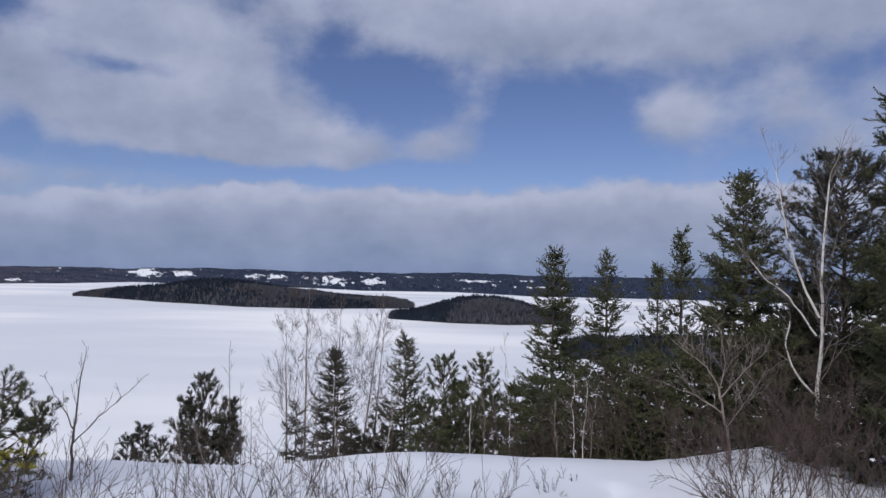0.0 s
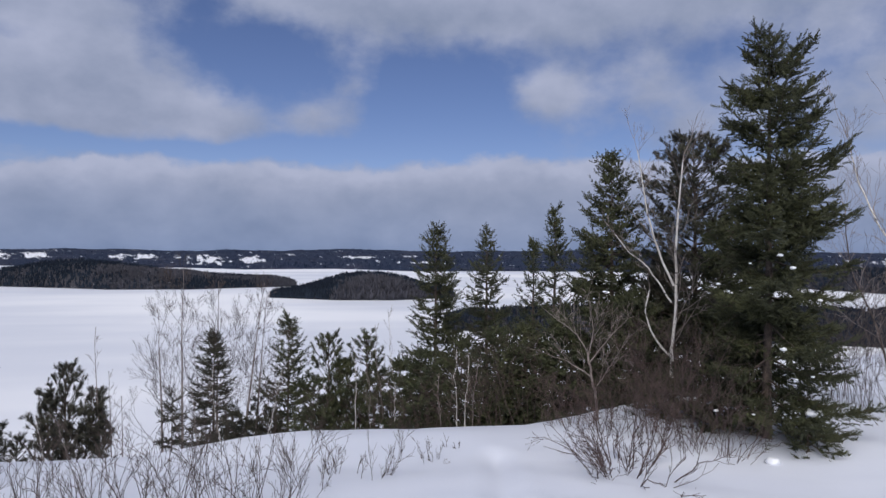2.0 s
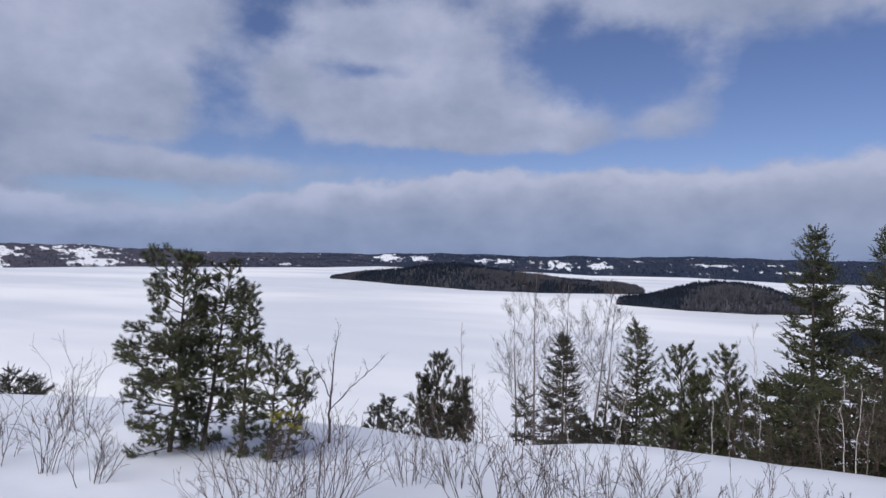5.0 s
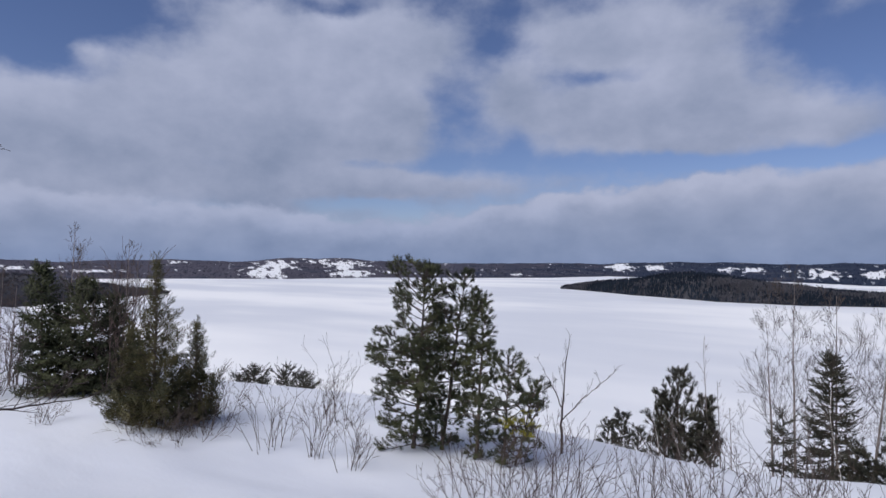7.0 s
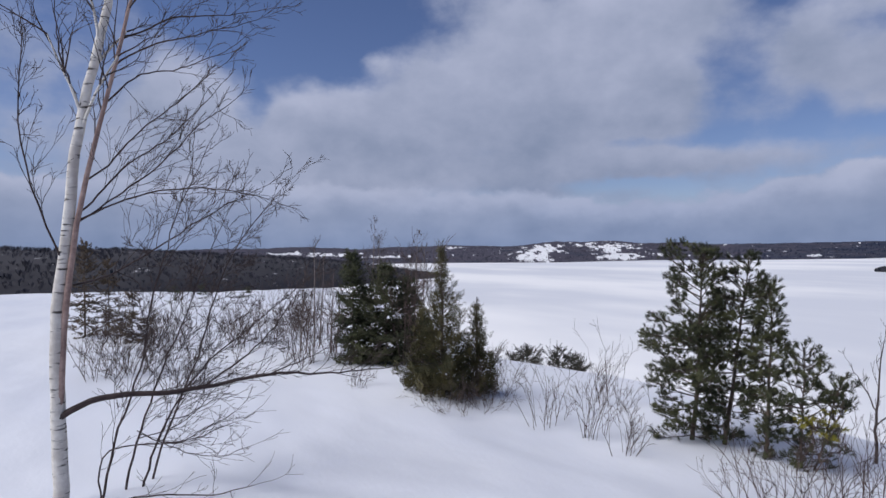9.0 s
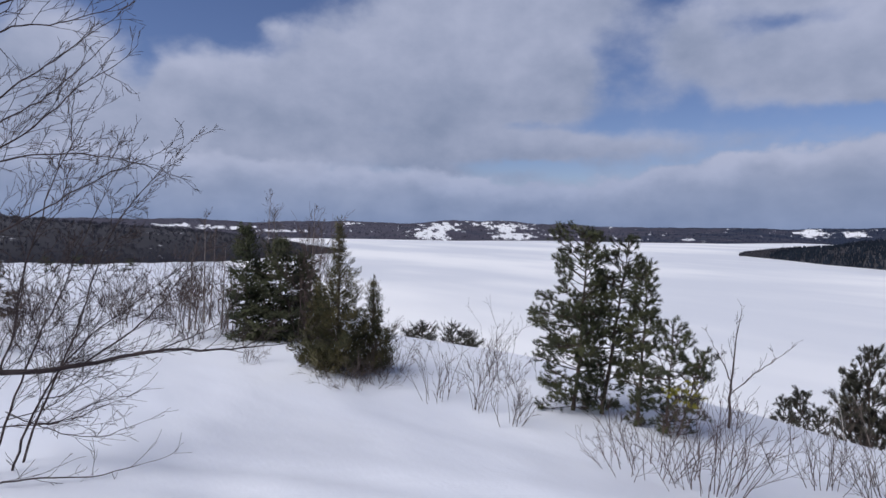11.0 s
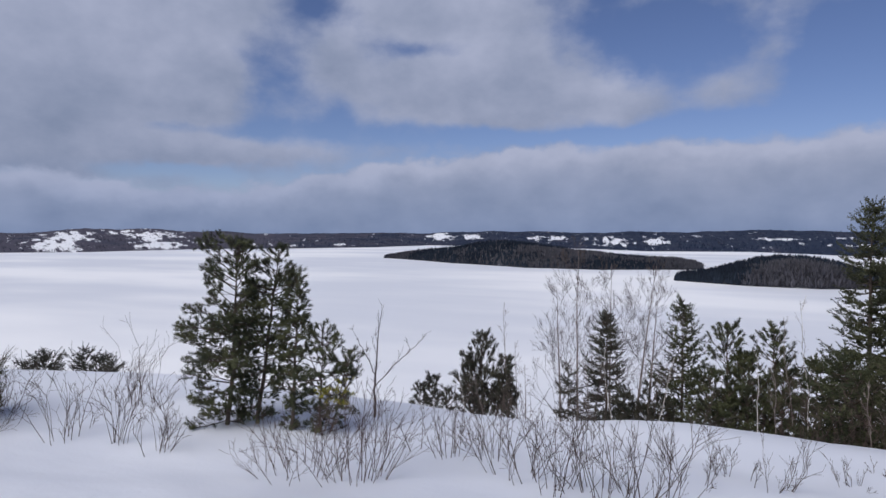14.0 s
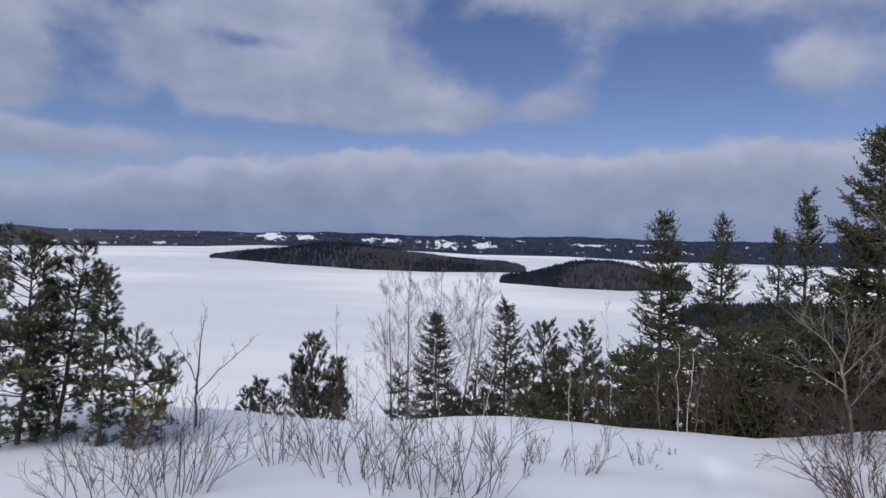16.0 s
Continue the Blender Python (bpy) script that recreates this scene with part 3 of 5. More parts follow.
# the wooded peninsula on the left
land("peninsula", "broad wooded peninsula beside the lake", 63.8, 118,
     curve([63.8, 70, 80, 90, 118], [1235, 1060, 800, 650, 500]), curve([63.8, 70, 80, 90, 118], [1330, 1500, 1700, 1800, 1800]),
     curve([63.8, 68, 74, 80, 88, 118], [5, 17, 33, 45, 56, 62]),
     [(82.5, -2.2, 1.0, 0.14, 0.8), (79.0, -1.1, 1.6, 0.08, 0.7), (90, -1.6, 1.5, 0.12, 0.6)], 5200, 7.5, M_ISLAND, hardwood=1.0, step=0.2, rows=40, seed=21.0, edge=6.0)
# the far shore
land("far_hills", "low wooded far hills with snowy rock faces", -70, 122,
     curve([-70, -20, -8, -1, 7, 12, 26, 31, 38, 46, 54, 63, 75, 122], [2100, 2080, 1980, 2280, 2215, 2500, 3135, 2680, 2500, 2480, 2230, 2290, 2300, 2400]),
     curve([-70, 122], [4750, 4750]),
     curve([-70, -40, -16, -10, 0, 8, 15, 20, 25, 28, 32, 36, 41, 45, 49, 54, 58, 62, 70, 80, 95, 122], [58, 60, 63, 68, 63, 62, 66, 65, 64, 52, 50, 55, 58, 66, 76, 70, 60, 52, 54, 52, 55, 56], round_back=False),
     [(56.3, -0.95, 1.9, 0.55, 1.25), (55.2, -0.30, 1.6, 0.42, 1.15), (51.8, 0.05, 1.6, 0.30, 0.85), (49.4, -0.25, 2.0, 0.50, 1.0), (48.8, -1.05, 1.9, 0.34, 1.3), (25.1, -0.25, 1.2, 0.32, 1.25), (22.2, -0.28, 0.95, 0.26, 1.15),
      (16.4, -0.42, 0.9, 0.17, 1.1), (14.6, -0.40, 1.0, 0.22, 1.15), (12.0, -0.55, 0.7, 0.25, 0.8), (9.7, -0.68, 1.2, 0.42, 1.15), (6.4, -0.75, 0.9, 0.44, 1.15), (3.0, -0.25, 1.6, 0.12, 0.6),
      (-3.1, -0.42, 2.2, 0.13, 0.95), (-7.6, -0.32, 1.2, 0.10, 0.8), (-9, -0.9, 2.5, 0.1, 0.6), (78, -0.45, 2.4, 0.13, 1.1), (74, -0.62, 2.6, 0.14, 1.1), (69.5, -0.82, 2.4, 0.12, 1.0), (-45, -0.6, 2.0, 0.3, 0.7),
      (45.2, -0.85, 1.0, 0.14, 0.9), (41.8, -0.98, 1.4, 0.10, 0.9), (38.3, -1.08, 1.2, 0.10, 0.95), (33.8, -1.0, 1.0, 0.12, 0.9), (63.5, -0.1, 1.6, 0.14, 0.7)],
     # hardwood to the left; the darker conifer colour to the right also carries cloud shade
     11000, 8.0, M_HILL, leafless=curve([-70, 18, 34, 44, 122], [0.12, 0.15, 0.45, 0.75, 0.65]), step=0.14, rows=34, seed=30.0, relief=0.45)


# ---- trees ----
def needle_twig(n, length, width, needle, up=0.35, seed=1):
    """A twig set with needles: thin triangles standing off a short axis along z."""
    r = np.random.default_rng(seed)
    v, t = [], []
    for i in range(n):
        z = length * (i + 0.5) / n
        a = i * 2.4 + r.uniform(-0.4, 0.4)
        ln = needle * r.uniform(0.75, 1.2) * (1 - 0.35 * i / n)
        d = np.array((math.cos(a), math.sin(a), up + r.uniform(-0.1, 0.4)))
        d /= np.linalg.norm(d)
        s = np.array((-math.sin(a), math.cos(a), 0)) * width
        p = np.array((0, 0, z))
        o = len(v)
        v += [p - s, p + s, p + d * ln]
        t.append((o, o + 1, o + 2))
    return np.array(v), np.array(t)


TWIG_SPRUCE = needle_twig(16, 0.130, 0.0080, 0.046, 0.8, 1)
TWIG_SPRUCE_FAR = needle_twig(10, 0.18, 0.0145, 0.062, 0.8, 2)
TUFT_PINE = needle_twig(22, 0.055, 0.0038, 0.056, 0.50, 3)
TUFT_PINE_FAR = needle_twig(20, 0.075, 0.0052, 0.075, 0.60, 4)


def spray(n, length, width, seed):
    """A flat cedar spray: scale twigs that branch in one plane."""
    r = np.random.default_rng(seed)
    v, t = [], []
    for i in range(n):
        z = length * i / n
        side = 1 if i % 2 else -1
        ln = length * 0.5 * (1 - 0.6 * i / n) * r.uniform(0.8, 1.2)
        p = np.array((0, r.uniform(-0.008, 0.008), z))
        d = np.array((side * 0.75, r.uniform(-0.25, 0.25), 0.75))
        s = np.array((0.4, 0, -0.9 * side)) * width * side
        o = len(v)
        v += [p - s * 0.5, p + d * ln * 0.5 + s, p + d * ln, p + d * ln * 0.5 - s]
        t += [(o, o + 1, o + 3), (o + 1, o + 2, o + 3)]
    return np.array(v), np.array(t)


SPRAY = spray(9, 0.16, 0.009, 5)


def spruce(name, place, h, r, label, seed, twig=TWIG_SPRUCE, unit=0.125, whorl=0.17, mat=None, dense=1.0, low=0.03, droop=0.30, group="", category="conifer tree", sparse=0.1, power=0.85, fan=0.42, trunk_mat=None, lift=0.0, thick=0.16, tip=0.3, ragged=(0.55, 0.75, 0.9, 1.0, 1.0, 1.1, 1.22)):
    """A spruce or fir: tapered trunk, whorls of limbs that sink and lift again at the tips, flat branchlets set with needled twigs."""
    g = np.random.default_rng(seed)
    tree = thing(name, place, label, category, group)
    wood = Build()
    h = h - unit * 0.9
    zs = np.linspace(-0.4, h, 14)
    wob = np.cumsum(g.normal(0, 0.006 * h / 6, (14, 2)), axis=0)
    axis = np.stack([wob[:, 0], wob[:, 1], zs], -1)
    wood.tube(axis, np.maximum(0.012 * h * (1 - zs / h) ** 0.8, 0.005), 8)
    D, P, S = [], [], []
    up = np.array((0, 0, 1.0))
    z = h * low
    lop = g.uniform(0, 6.28)
    while z < h * 0.985:
        f = z / h
        span = r * (1 - f) ** power * (0.60 + 0.40 * min(1, (f + 0.02) / 0.16)) * min(1, 0.40 + 4.0 * (1 - f)) + 0.05
        n = int(max(4, round((5 + 2.5 * (1 - f)) * min(dense, 1.3))))
        a0 = g.uniform(0, 6.28)
        for i in range(n):
            if g.uniform() < sparse:
                continue
            a = a0 + 6.283 * i / n + g.normal(0, 0.28)
            L = span * g.choice(ragged) * g.uniform(0.88, 1.08) * (1 + 0.12 * math.cos(a - lop))
            slope = np.interp(f, [0, 0.25, 0.55, 0.85, 1], [-0.22 - droop * 0.4, -droop * 0.5, 0.0, 0.28, 1.2]) + g.normal(0, 0.12) + lift
            L = min(L, max(0.05, (h - z) / max(slope + 0.2, 0.35)), 1.05 * (h - z) + 0.05)
            s = np.linspace(0, 1, 7)
            out = np.array((math.cos(a), math.sin(a), 0))
            zz = z + g.normal(0, whorl * 0.3)
            base = np.array([np.interp(zz, zs, axis[:, 0]), np.interp(zz, zs, axis[:, 1]), zz])
            pts = base + out * (L * s)[:, None] + up * (L * (slope * s - droop * s * (1 - s) + 0.16 * s ** 3))[:, None]
            pts += np.cross(out, up) * (g.normal(0, 0.07) * L * s ** 2)[:, None]
            wood.tube(pts, np.linspace(0.012, 0.003, 7) * (0.5 + L), 3)
            tan = np.gradient(pts, axis=0)
            tan /= np.linalg.norm(tan, axis=1)[:, None]
            m = int(max(3, L / (unit * 0.52) * dense))
            ss = np.sort(g.uniform(0.16, 1.0, m))
            for sgn in (-1, 1):
                reach = (fan * L * (1.02 - ss) ** 0.75 + tip * unit) * g.uniform(0.55, 1.15, m)
                q = np.stack([np.interp(ss, s, pts[:, c]) for c in range(3)], -1)
                tt = np.stack([np.interp(ss, s, tan[:, c]) for c in range(3)], -1)
                flat = np.cross(tt, up)
                flat /= np.linalg.norm(flat, axis=1)[:, None] + 1e-9
                d = tt * g.uniform(0.55, 0.95, m)[:, None] + sgn * flat * g.uniform(0.6, 1.0, m)[:, None] + up * g.normal(-0.06, thick, m)[:, None]
                d /= np.linalg.norm(d, axis=1)[:, None]
                k = np.maximum(1, np.round(reach / (unit * 0.85))).astype(int)
                for c in range(int(k.max())):
                    on = k > c
                    o = (c * unit * 0.85) * np.ones(on.sum())
                    P.append(q[on] + d[on] * o[:, None] - up * (0.12 * o)[:, None] + g.normal(0, unit * 0.10, (on.sum(), 3)))
                    D.append(d[on] + up * 0.10 + g.normal(0, 0.12 + 0.62 * thick, (on.sum(), 3)))
            k = int(max(2, L / (unit * 0.7)))
            e = np.linspace(0.3, 1.0, k)
            P.append(np.stack([np.interp(e, s, pts[:, c]) for c in range(3)], -1))
            D.append(np.stack([np.interp(e, s, tan[:, c]) for c in range(3)], -1) + up * 0.2 + g.normal(0, 0.15, (k, 3)))
        z += whorl * g.uniform(0.7, 1.3) * (1.0 - 0.40 * f)
    P.append(axis[-1] + np.array([[0, 0, -0.02], [0, 0, -0.10], [0, 0, -0.18], [0, 0, -0.27]]))
    D.append(np.array([[0, 0, 1.0]] * 4) + g.normal(0, 0.06, (4, 3)))
    D, P = np.concatenate(D), np.concatenate(P)
    green = Build()
    green.spread(*twig, frames_along(D, g.uniform(0, 6.28, len(D))) * g.uniform(0.75, 1.2, len(D))[:, None, None], P)
    part("trunk", wood, trunk_mat or M_BARK, tree)
    tagged(part("crown", green, mat or M_SPRUCE, tree, smooth=False), kind="stuff")
    return tree


def pine(name, place, h, r, label, seed, stems=((0, 0, 0, 0, 1.0, 1.0),), tuft=TUFT_PINE, mat=None, low=0.06, gap=0.2, per=1.0, group="", up=0.55, yellow=0, prof=(0.80, 1.0, 0.80, 0.50, 0.16), steep=0.0, skip=0.0, at_heights=(0, 0.18, 0.5, 0.8, 1), lop=(0, 0), step=0.055):
    """A young pine: stems (base x, y, top x, y, share of the height, of the width) with whorls of limbs; their outer parts carry forked shoots set with brushes of long needles."""
    g = np.random.default_rng(seed)
    tree = thing(name, place, label, "pine tree", group)
    D, P = [], []
    rise_ = np.array((0, 0, 1.0))
    for bx, by, tx, ty, sh, sr in stems:
        hh = h * sh - 0.10
        zs = np.linspace(-0.4, hh, 12)
        k = np.clip(zs / hh, 0, 1)
        wob = np.cumsum(g.normal(0, 0.010, (12, 2)), axis=0)
        axis = np.stack([bx + (tx - bx) * k + wob[:, 0], by + (ty - by) * k + wob[:, 1], zs], -1)
        stem = Build()
        stem.tube(axis, np.maximum(0.013 * hh * (1 - zs / hh) ** 0.8, 0.006), 7)
        z = hh * low
        while z < hh * 0.975:
            f = z / hh
            a0 = g.uniform(0, 6.28)
            n = g.integers(4, 7)
            span = r * sr * np.interp(f, at_heights, prof)
            for i in range(n):
                if g.uniform() < skip:
                    continue
                a = a0 + 6.283 * i / n + g.normal(0, 0.3)
                out = np.array((math.cos(a), math.sin(a), 0))
                L = span * g.choice((0.5, 0.75, 0.95, 1.1, 1.3)) * g.uniform(0.85, 1.1) * (1 + lop[0] * out[0] + lop[1] * out[1])
                s = np.linspace(0, 1, 6)
                slope = np.interp(f, [0, 0.3, 0.8, 1], [-0.10, 0.10, 0.36, 0.9]) + g.normal(0, 0.24) + steep
                L = min(L, max(0.06, (hh + 0.02 - z) / max(slope + 0.35 * up, 0.3)))
                zz = z + g.normal(0, gap * 0.22)
                base = np.array([np.interp(zz, zs, axis[:, 0]), np.interp(zz, zs, axis[:, 1]), zz])
                pts = base + out * (L * s)[:, None] + rise_ * (L * (slope * s + 0.35 * s ** 2 * up))[:, None]
                stem.tube(pts, np.linspace(0.010, 0.0035, 6) * (0.6 + L), 3)
                tan = np.gradient(pts, axis=0)
                tan /= np.linalg.norm(tan, axis=1)[:, None]
                m = int(max(3, L / 0.042 * per))
                q = g.uniform(0.08, 1.0, m) ** 0.5
                p = np.stack([np.interp(q, s, pts[:, c]) for c in range(3)], -1)
                t = np.stack([np.interp(q, s, tan[:, c]) for c in range(3)], -1)
                side = np.cross(t, rise_) * g.choice((-1, 1), m)[:, None]
                d = t * g.uniform(0.5, 1.0, m)[:, None] + side * g.uniform(0.2, 0.9, m)[:, None] + rise_ * g.normal(0.25 * up + 0.08, 0.42, m)[:, None]
                d /= np.linalg.norm(d, axis=1)[:, None]
                ln = (0.06 + 0.34 * L * (1.12 - q)) * g.uniform(0.6, 1.15, m)
                for j in range(m):
                    stem.tube([p[j], p[j] + d[j] * ln[j]], [0.0035, 0.002], 3)
                count = np.maximum(1, np.round(0.65 * ln / step)).astype(int)
                for c in range(int(count.max())):
                    on = count > c
                    P.append(p[on] + d[on] * (ln[on] - c * step)[:, None] + g.normal(0, 0.010, (on.sum(), 3)))
                    D.append(d[on] + rise_ * 0.25 + g.normal(0, 0.25, (on.sum(), 3)))
                P.append(pts[-1] - (pts[-1] - pts[-2]) * np.array((0, 0.35, 0.7))[:, None])
                D.append(tan[-1] + rise_ * 0.3 + g.normal(0, 0.25, (3, 3)))
            z += gap * g.uniform(0.7, 1.3) * (1 - 0.3 * f)
        P.append(axis[-1] + rise_ * -0.05 * np.arange(7)[:, None])
        D.append(rise_ + g.normal(0, 0.25, (7, 3)))
        part("trunk", stem, M_BARK, tree)
    D, P = np.concatenate(D), np.concatenate(P)
    S = g.uniform(0.75, 1.2, len(D))
    old = np.zeros(len(D), bool)
    if yellow:
        old = (np.linalg.norm((P - np.array(yellow[:3])) * (1, 1, 2.0), axis=1) < yellow[3]) & (g.uniform(size=len(P)) < 0.75)
    mats = frames_along(D, g.uniform(0, 6.28, len(D))) * S[:, None, None]
    green = Build()
    green.spread(*tuft, mats[~old], P[~old])
    crown = tagged(part("crown", green, mat or M_PINE, tree, smooth=False), kind="stuff")
    if yellow:
        sick = Build()
        sick.spread(*tuft, mats[old], P[old])
        tagged(part("yellowed_branch", sick, M_YELLOW, crown, "yellowed pine needles", smooth=False), kind="stuff")
    return tree


def cedar(name, place, h, r, label, seed, limbs=230, prof=(0.95, 1.0, 0.74, 0.36, 0.10, 0.02)):
    """A young cedar: a pointed, ragged column of upswept limbs with flat sprays, down to the snow."""
    g = np.random.default_rng(seed)
    tree = thing(name, place, label, "cedar tree", "cedars at the edge of the clearing")
    wood = Build()
    zs = np.linspace(-0.4, h, 10)
    wood.tube(np.stack([g.normal(0, 0.010, 10), g.normal(0, 0.010, 10), zs], -1), np.maximum(0.014 * h * (1 - zs / h), 0.005), 6)
    D, P, S = [], [], []
    for i in range(limbs):
        f = ((i + g.uniform()) / limbs) ** 1.1
        a = i * 2.4 + g.normal(0, 0.2)
        L = r * np.interp(f, [0, 0.15, 0.35, 0.65, 0.88, 1], prof) * g.choice((0.5, 0.7, 0.9, 1.0, 1.2, 1.5)) * g.uniform(0.85, 1.1)
        out = np.array((math.cos(a), math.sin(a), 0))
        slope = np.interp(f, [0, 0.3, 1], [0.0, 0.45, 1.5]) + g.normal(0, 0.15)
        s = np.linspace(0, 1, 5)
        z0 = f * (h - 0.12)
        pts = np.array((0, 0, z0)) + out * (L * s)[:, None] + np.array((0, 0, 1)) * (L * (slope * s * 0.6 + 0.4 * slope * s ** 2))[:, None]
        pts[:, 2] = np.minimum(pts[:, 2], h - 0.02)
        wood.tube(pts, np.linspace(0.009, 0.003, 5), 3)
        k = int(max(4, L / 0.034))
        q = g.uniform(0.3, 1.0, k) ** 0.8
        p = np.stack([np.interp(q, s, pts[:, c]) for c in range(3)], -1) + g.normal(0, 0.035, (k, 3))
        P.append(p)
        D.append(out * 0.6 + np.array((0, 0, 0.8)) + g.normal(0, 0.42, (k, 3)))
        S.append(g.uniform(0.6, 1.45, k) * (1 - 0.6 * f))
    k = 34
    q = g.uniform(0, 1, k)
    P.append(np.stack([g.normal(0, 0.02, k), g.normal(0, 0.02, k), h - 0.45 * q], -1))
    D.append(np.array((0, 0, 1.0)) + g.normal(0, 0.4, (k, 3)))
    S.append(g.uniform(0.28, 0.45, k))
    P, D, S = np.concatenate(P), np.concatenate(D), np.concatenate(S)
    green = Build()
    green.spread(*SPRAY, frames_along(D, g.uniform(0, 6.28, len(P))) * S[:, None, None], P)
    part("trunk", wood, M_BARK, tree)
    tagged(part("crown", green, M_CEDAR, tree, smooth=False), kind="stuff")
    return tree


def grow(bd, p, d, length, radius, depth, g, spreadf=0.55, ratio=0.62, kids=(3, 5), sides=4, curl=0.10, up=0.10, thin=None, min_r=0.0016, start=0.25):
    """A bare limb with its forks, down to the finest twigs."""
    k = 5 if depth > 0 else 4
    pts = [np.array(p, float)]
    dv = np.array(d, float)
    dv /= np.linalg.norm(dv)
    dirs = [dv]
    for i in range(k):
        dv = dv + g.normal(0, curl, 3) + np.array((0, 0, up))
        dv /= np.linalg.norm(dv)
        pts.append(pts[-1] + dv * length / k)
        dirs.append(dv)
    radii = np.maximum(radius * np.linspace(1, 0.45 if depth else 0.5, k + 1), min_r)
    (thin if (thin is not None and radius < 0.012) else bd).tube(pts, radii, sides if depth > 1 else 3)
    if depth == 0:
        return
    for i in range(g.integers(kids[0], kids[1] + 1)):
        q = g.uniform(start, 1.0) if i else 1.0
        j = min(int(q * k), k)
        pp = pts[j] if q == 1.0 else pts[j] + (pts[min(j + 1, k)] - pts[j]) * (q * k - j)
        side = g.normal(0, 1, 3)
        side -= side.dot(dirs[j]) * dirs[j]
        side /= np.linalg.norm(side) + 1e-9
        nd = dirs[j] * (1 - spreadf * 0.5) + side * spreadf * g.uniform(0.6, 1.3)
        grow(bd, pp, nd, length * ratio * g.uniform(0.65, 1.2) * (1.15 - 0.35 * q), max(radius * 0.52, min_r), depth - 1, g, spreadf, ratio, kids, sides, curl, up, thin, min_r, start)


def bare_tree(name, place, h, label, seed, trunks, mat_trunk, mat_twig, depth=3, r0=0.05, limb=0.34, limbs=14, spreadf=0.5, group="", category="bare tree", low=0.25, kids=(3, 4), up=0.10, min_r=0.0022, side_angle=0.75, crook=0.012, curl=0.10, limb_r=0.42):
    """A leafless tree. trunks: (base x, base y, top x, top y, share of the height)."""
    g = np.random.default_rng(seed)
    tree = thing(name, place, label, category, group)
    twigs = Build()
    for bx, by, tx, ty, sh in trunks:
        trunk = Build()
        hh = h * sh
        s = np.linspace(0, 1, 12)
        sway = np.cumsum(g.normal(0, crook * hh / 3, (12, 2)), axis=0) * s[:, None]
        pts = np.stack([bx + (tx - bx) * s + sway[:, 0], by + (ty - by) * s + sway[:, 1], -0.25 + (hh + 0.25) * s], -1)
        rr = np.maximum(r0 * sh * (1 - s) ** 0.85, 0.004)
        trunk.tube(pts, rr, 8)
        for i in range(limbs):
            q = low + (0.97 - low) * (i + g.uniform(0, 1)) / limbs
            p = np.array([np.interp(q, s, pts[:, c]) for c in range(3)])
            a = g.uniform(0, 6.283)
            d = np.array((math.cos(a) * side_angle, math.sin(a) * side_angle, 0.65 + 0.3 * q))
            grow(trunk, p, d, hh * limb * (1.08 - q) ** 0.7 * g.uniform(0.6, 1.15), max(np.interp(q, s, rr) * limb_r, 0.003), depth - 1, g, spreadf, 0.6, kids, 4, curl, up, twigs, min_r)
        part("trunk", trunk, mat_trunk, tree)
    if twigs.v:
        tagged(part("crown", twigs, mat_twig, tree, "fine bare twigs"), kind="stuff")
    return tree


def shrub(name, place, h, width, label, seed, stems=14, mat=None, depth=2, category="shrub", group="bare shrubs in the snow", kids=(3, 5), r0=0.0050, min_r=0.0019, curl=0.12, base=0.35, spreadf=0.50, lean=(0, 0)):
    g = np.random.default_rng(seed)
    ob = thing(name, place, label, category, group)
    for i in range(stems):
        bd = Build()
        a, q = g.uniform(0, 6.283), g.uniform(0, 1) ** 0.6
        p = (math.cos(a) * q * width * base, math.sin(a) * q * width * base, -0.12)
        d = (math.cos(a) * q * width * 0.55 / h + lean[0], math.sin(a) * q * width * 0.55 / h + lean[1], 1.0)
        grow(bd, p, d, h * 1.05 * g.choice((0.5, 0.7, 0.85, 1.0)), r0 * g.uniform(0.7, 1.2), depth, g, spreadf, 0.55, kids, 3, curl, 0.02, None, min_r, 0.3)
        part("stem", bd, mat or M_TWIG, ob)
    return ob


STAND = [0.0, 0.0]


def bearing(az, el, d):
    """A point by bearing, height angle and level distance, seen from the lookout."""
    a = radians(az)
    return np.array((STAND[0] - math.sin(a) * d, STAND[1] + math.cos(a) * d, EYE + d * math.tan(radians(el))))


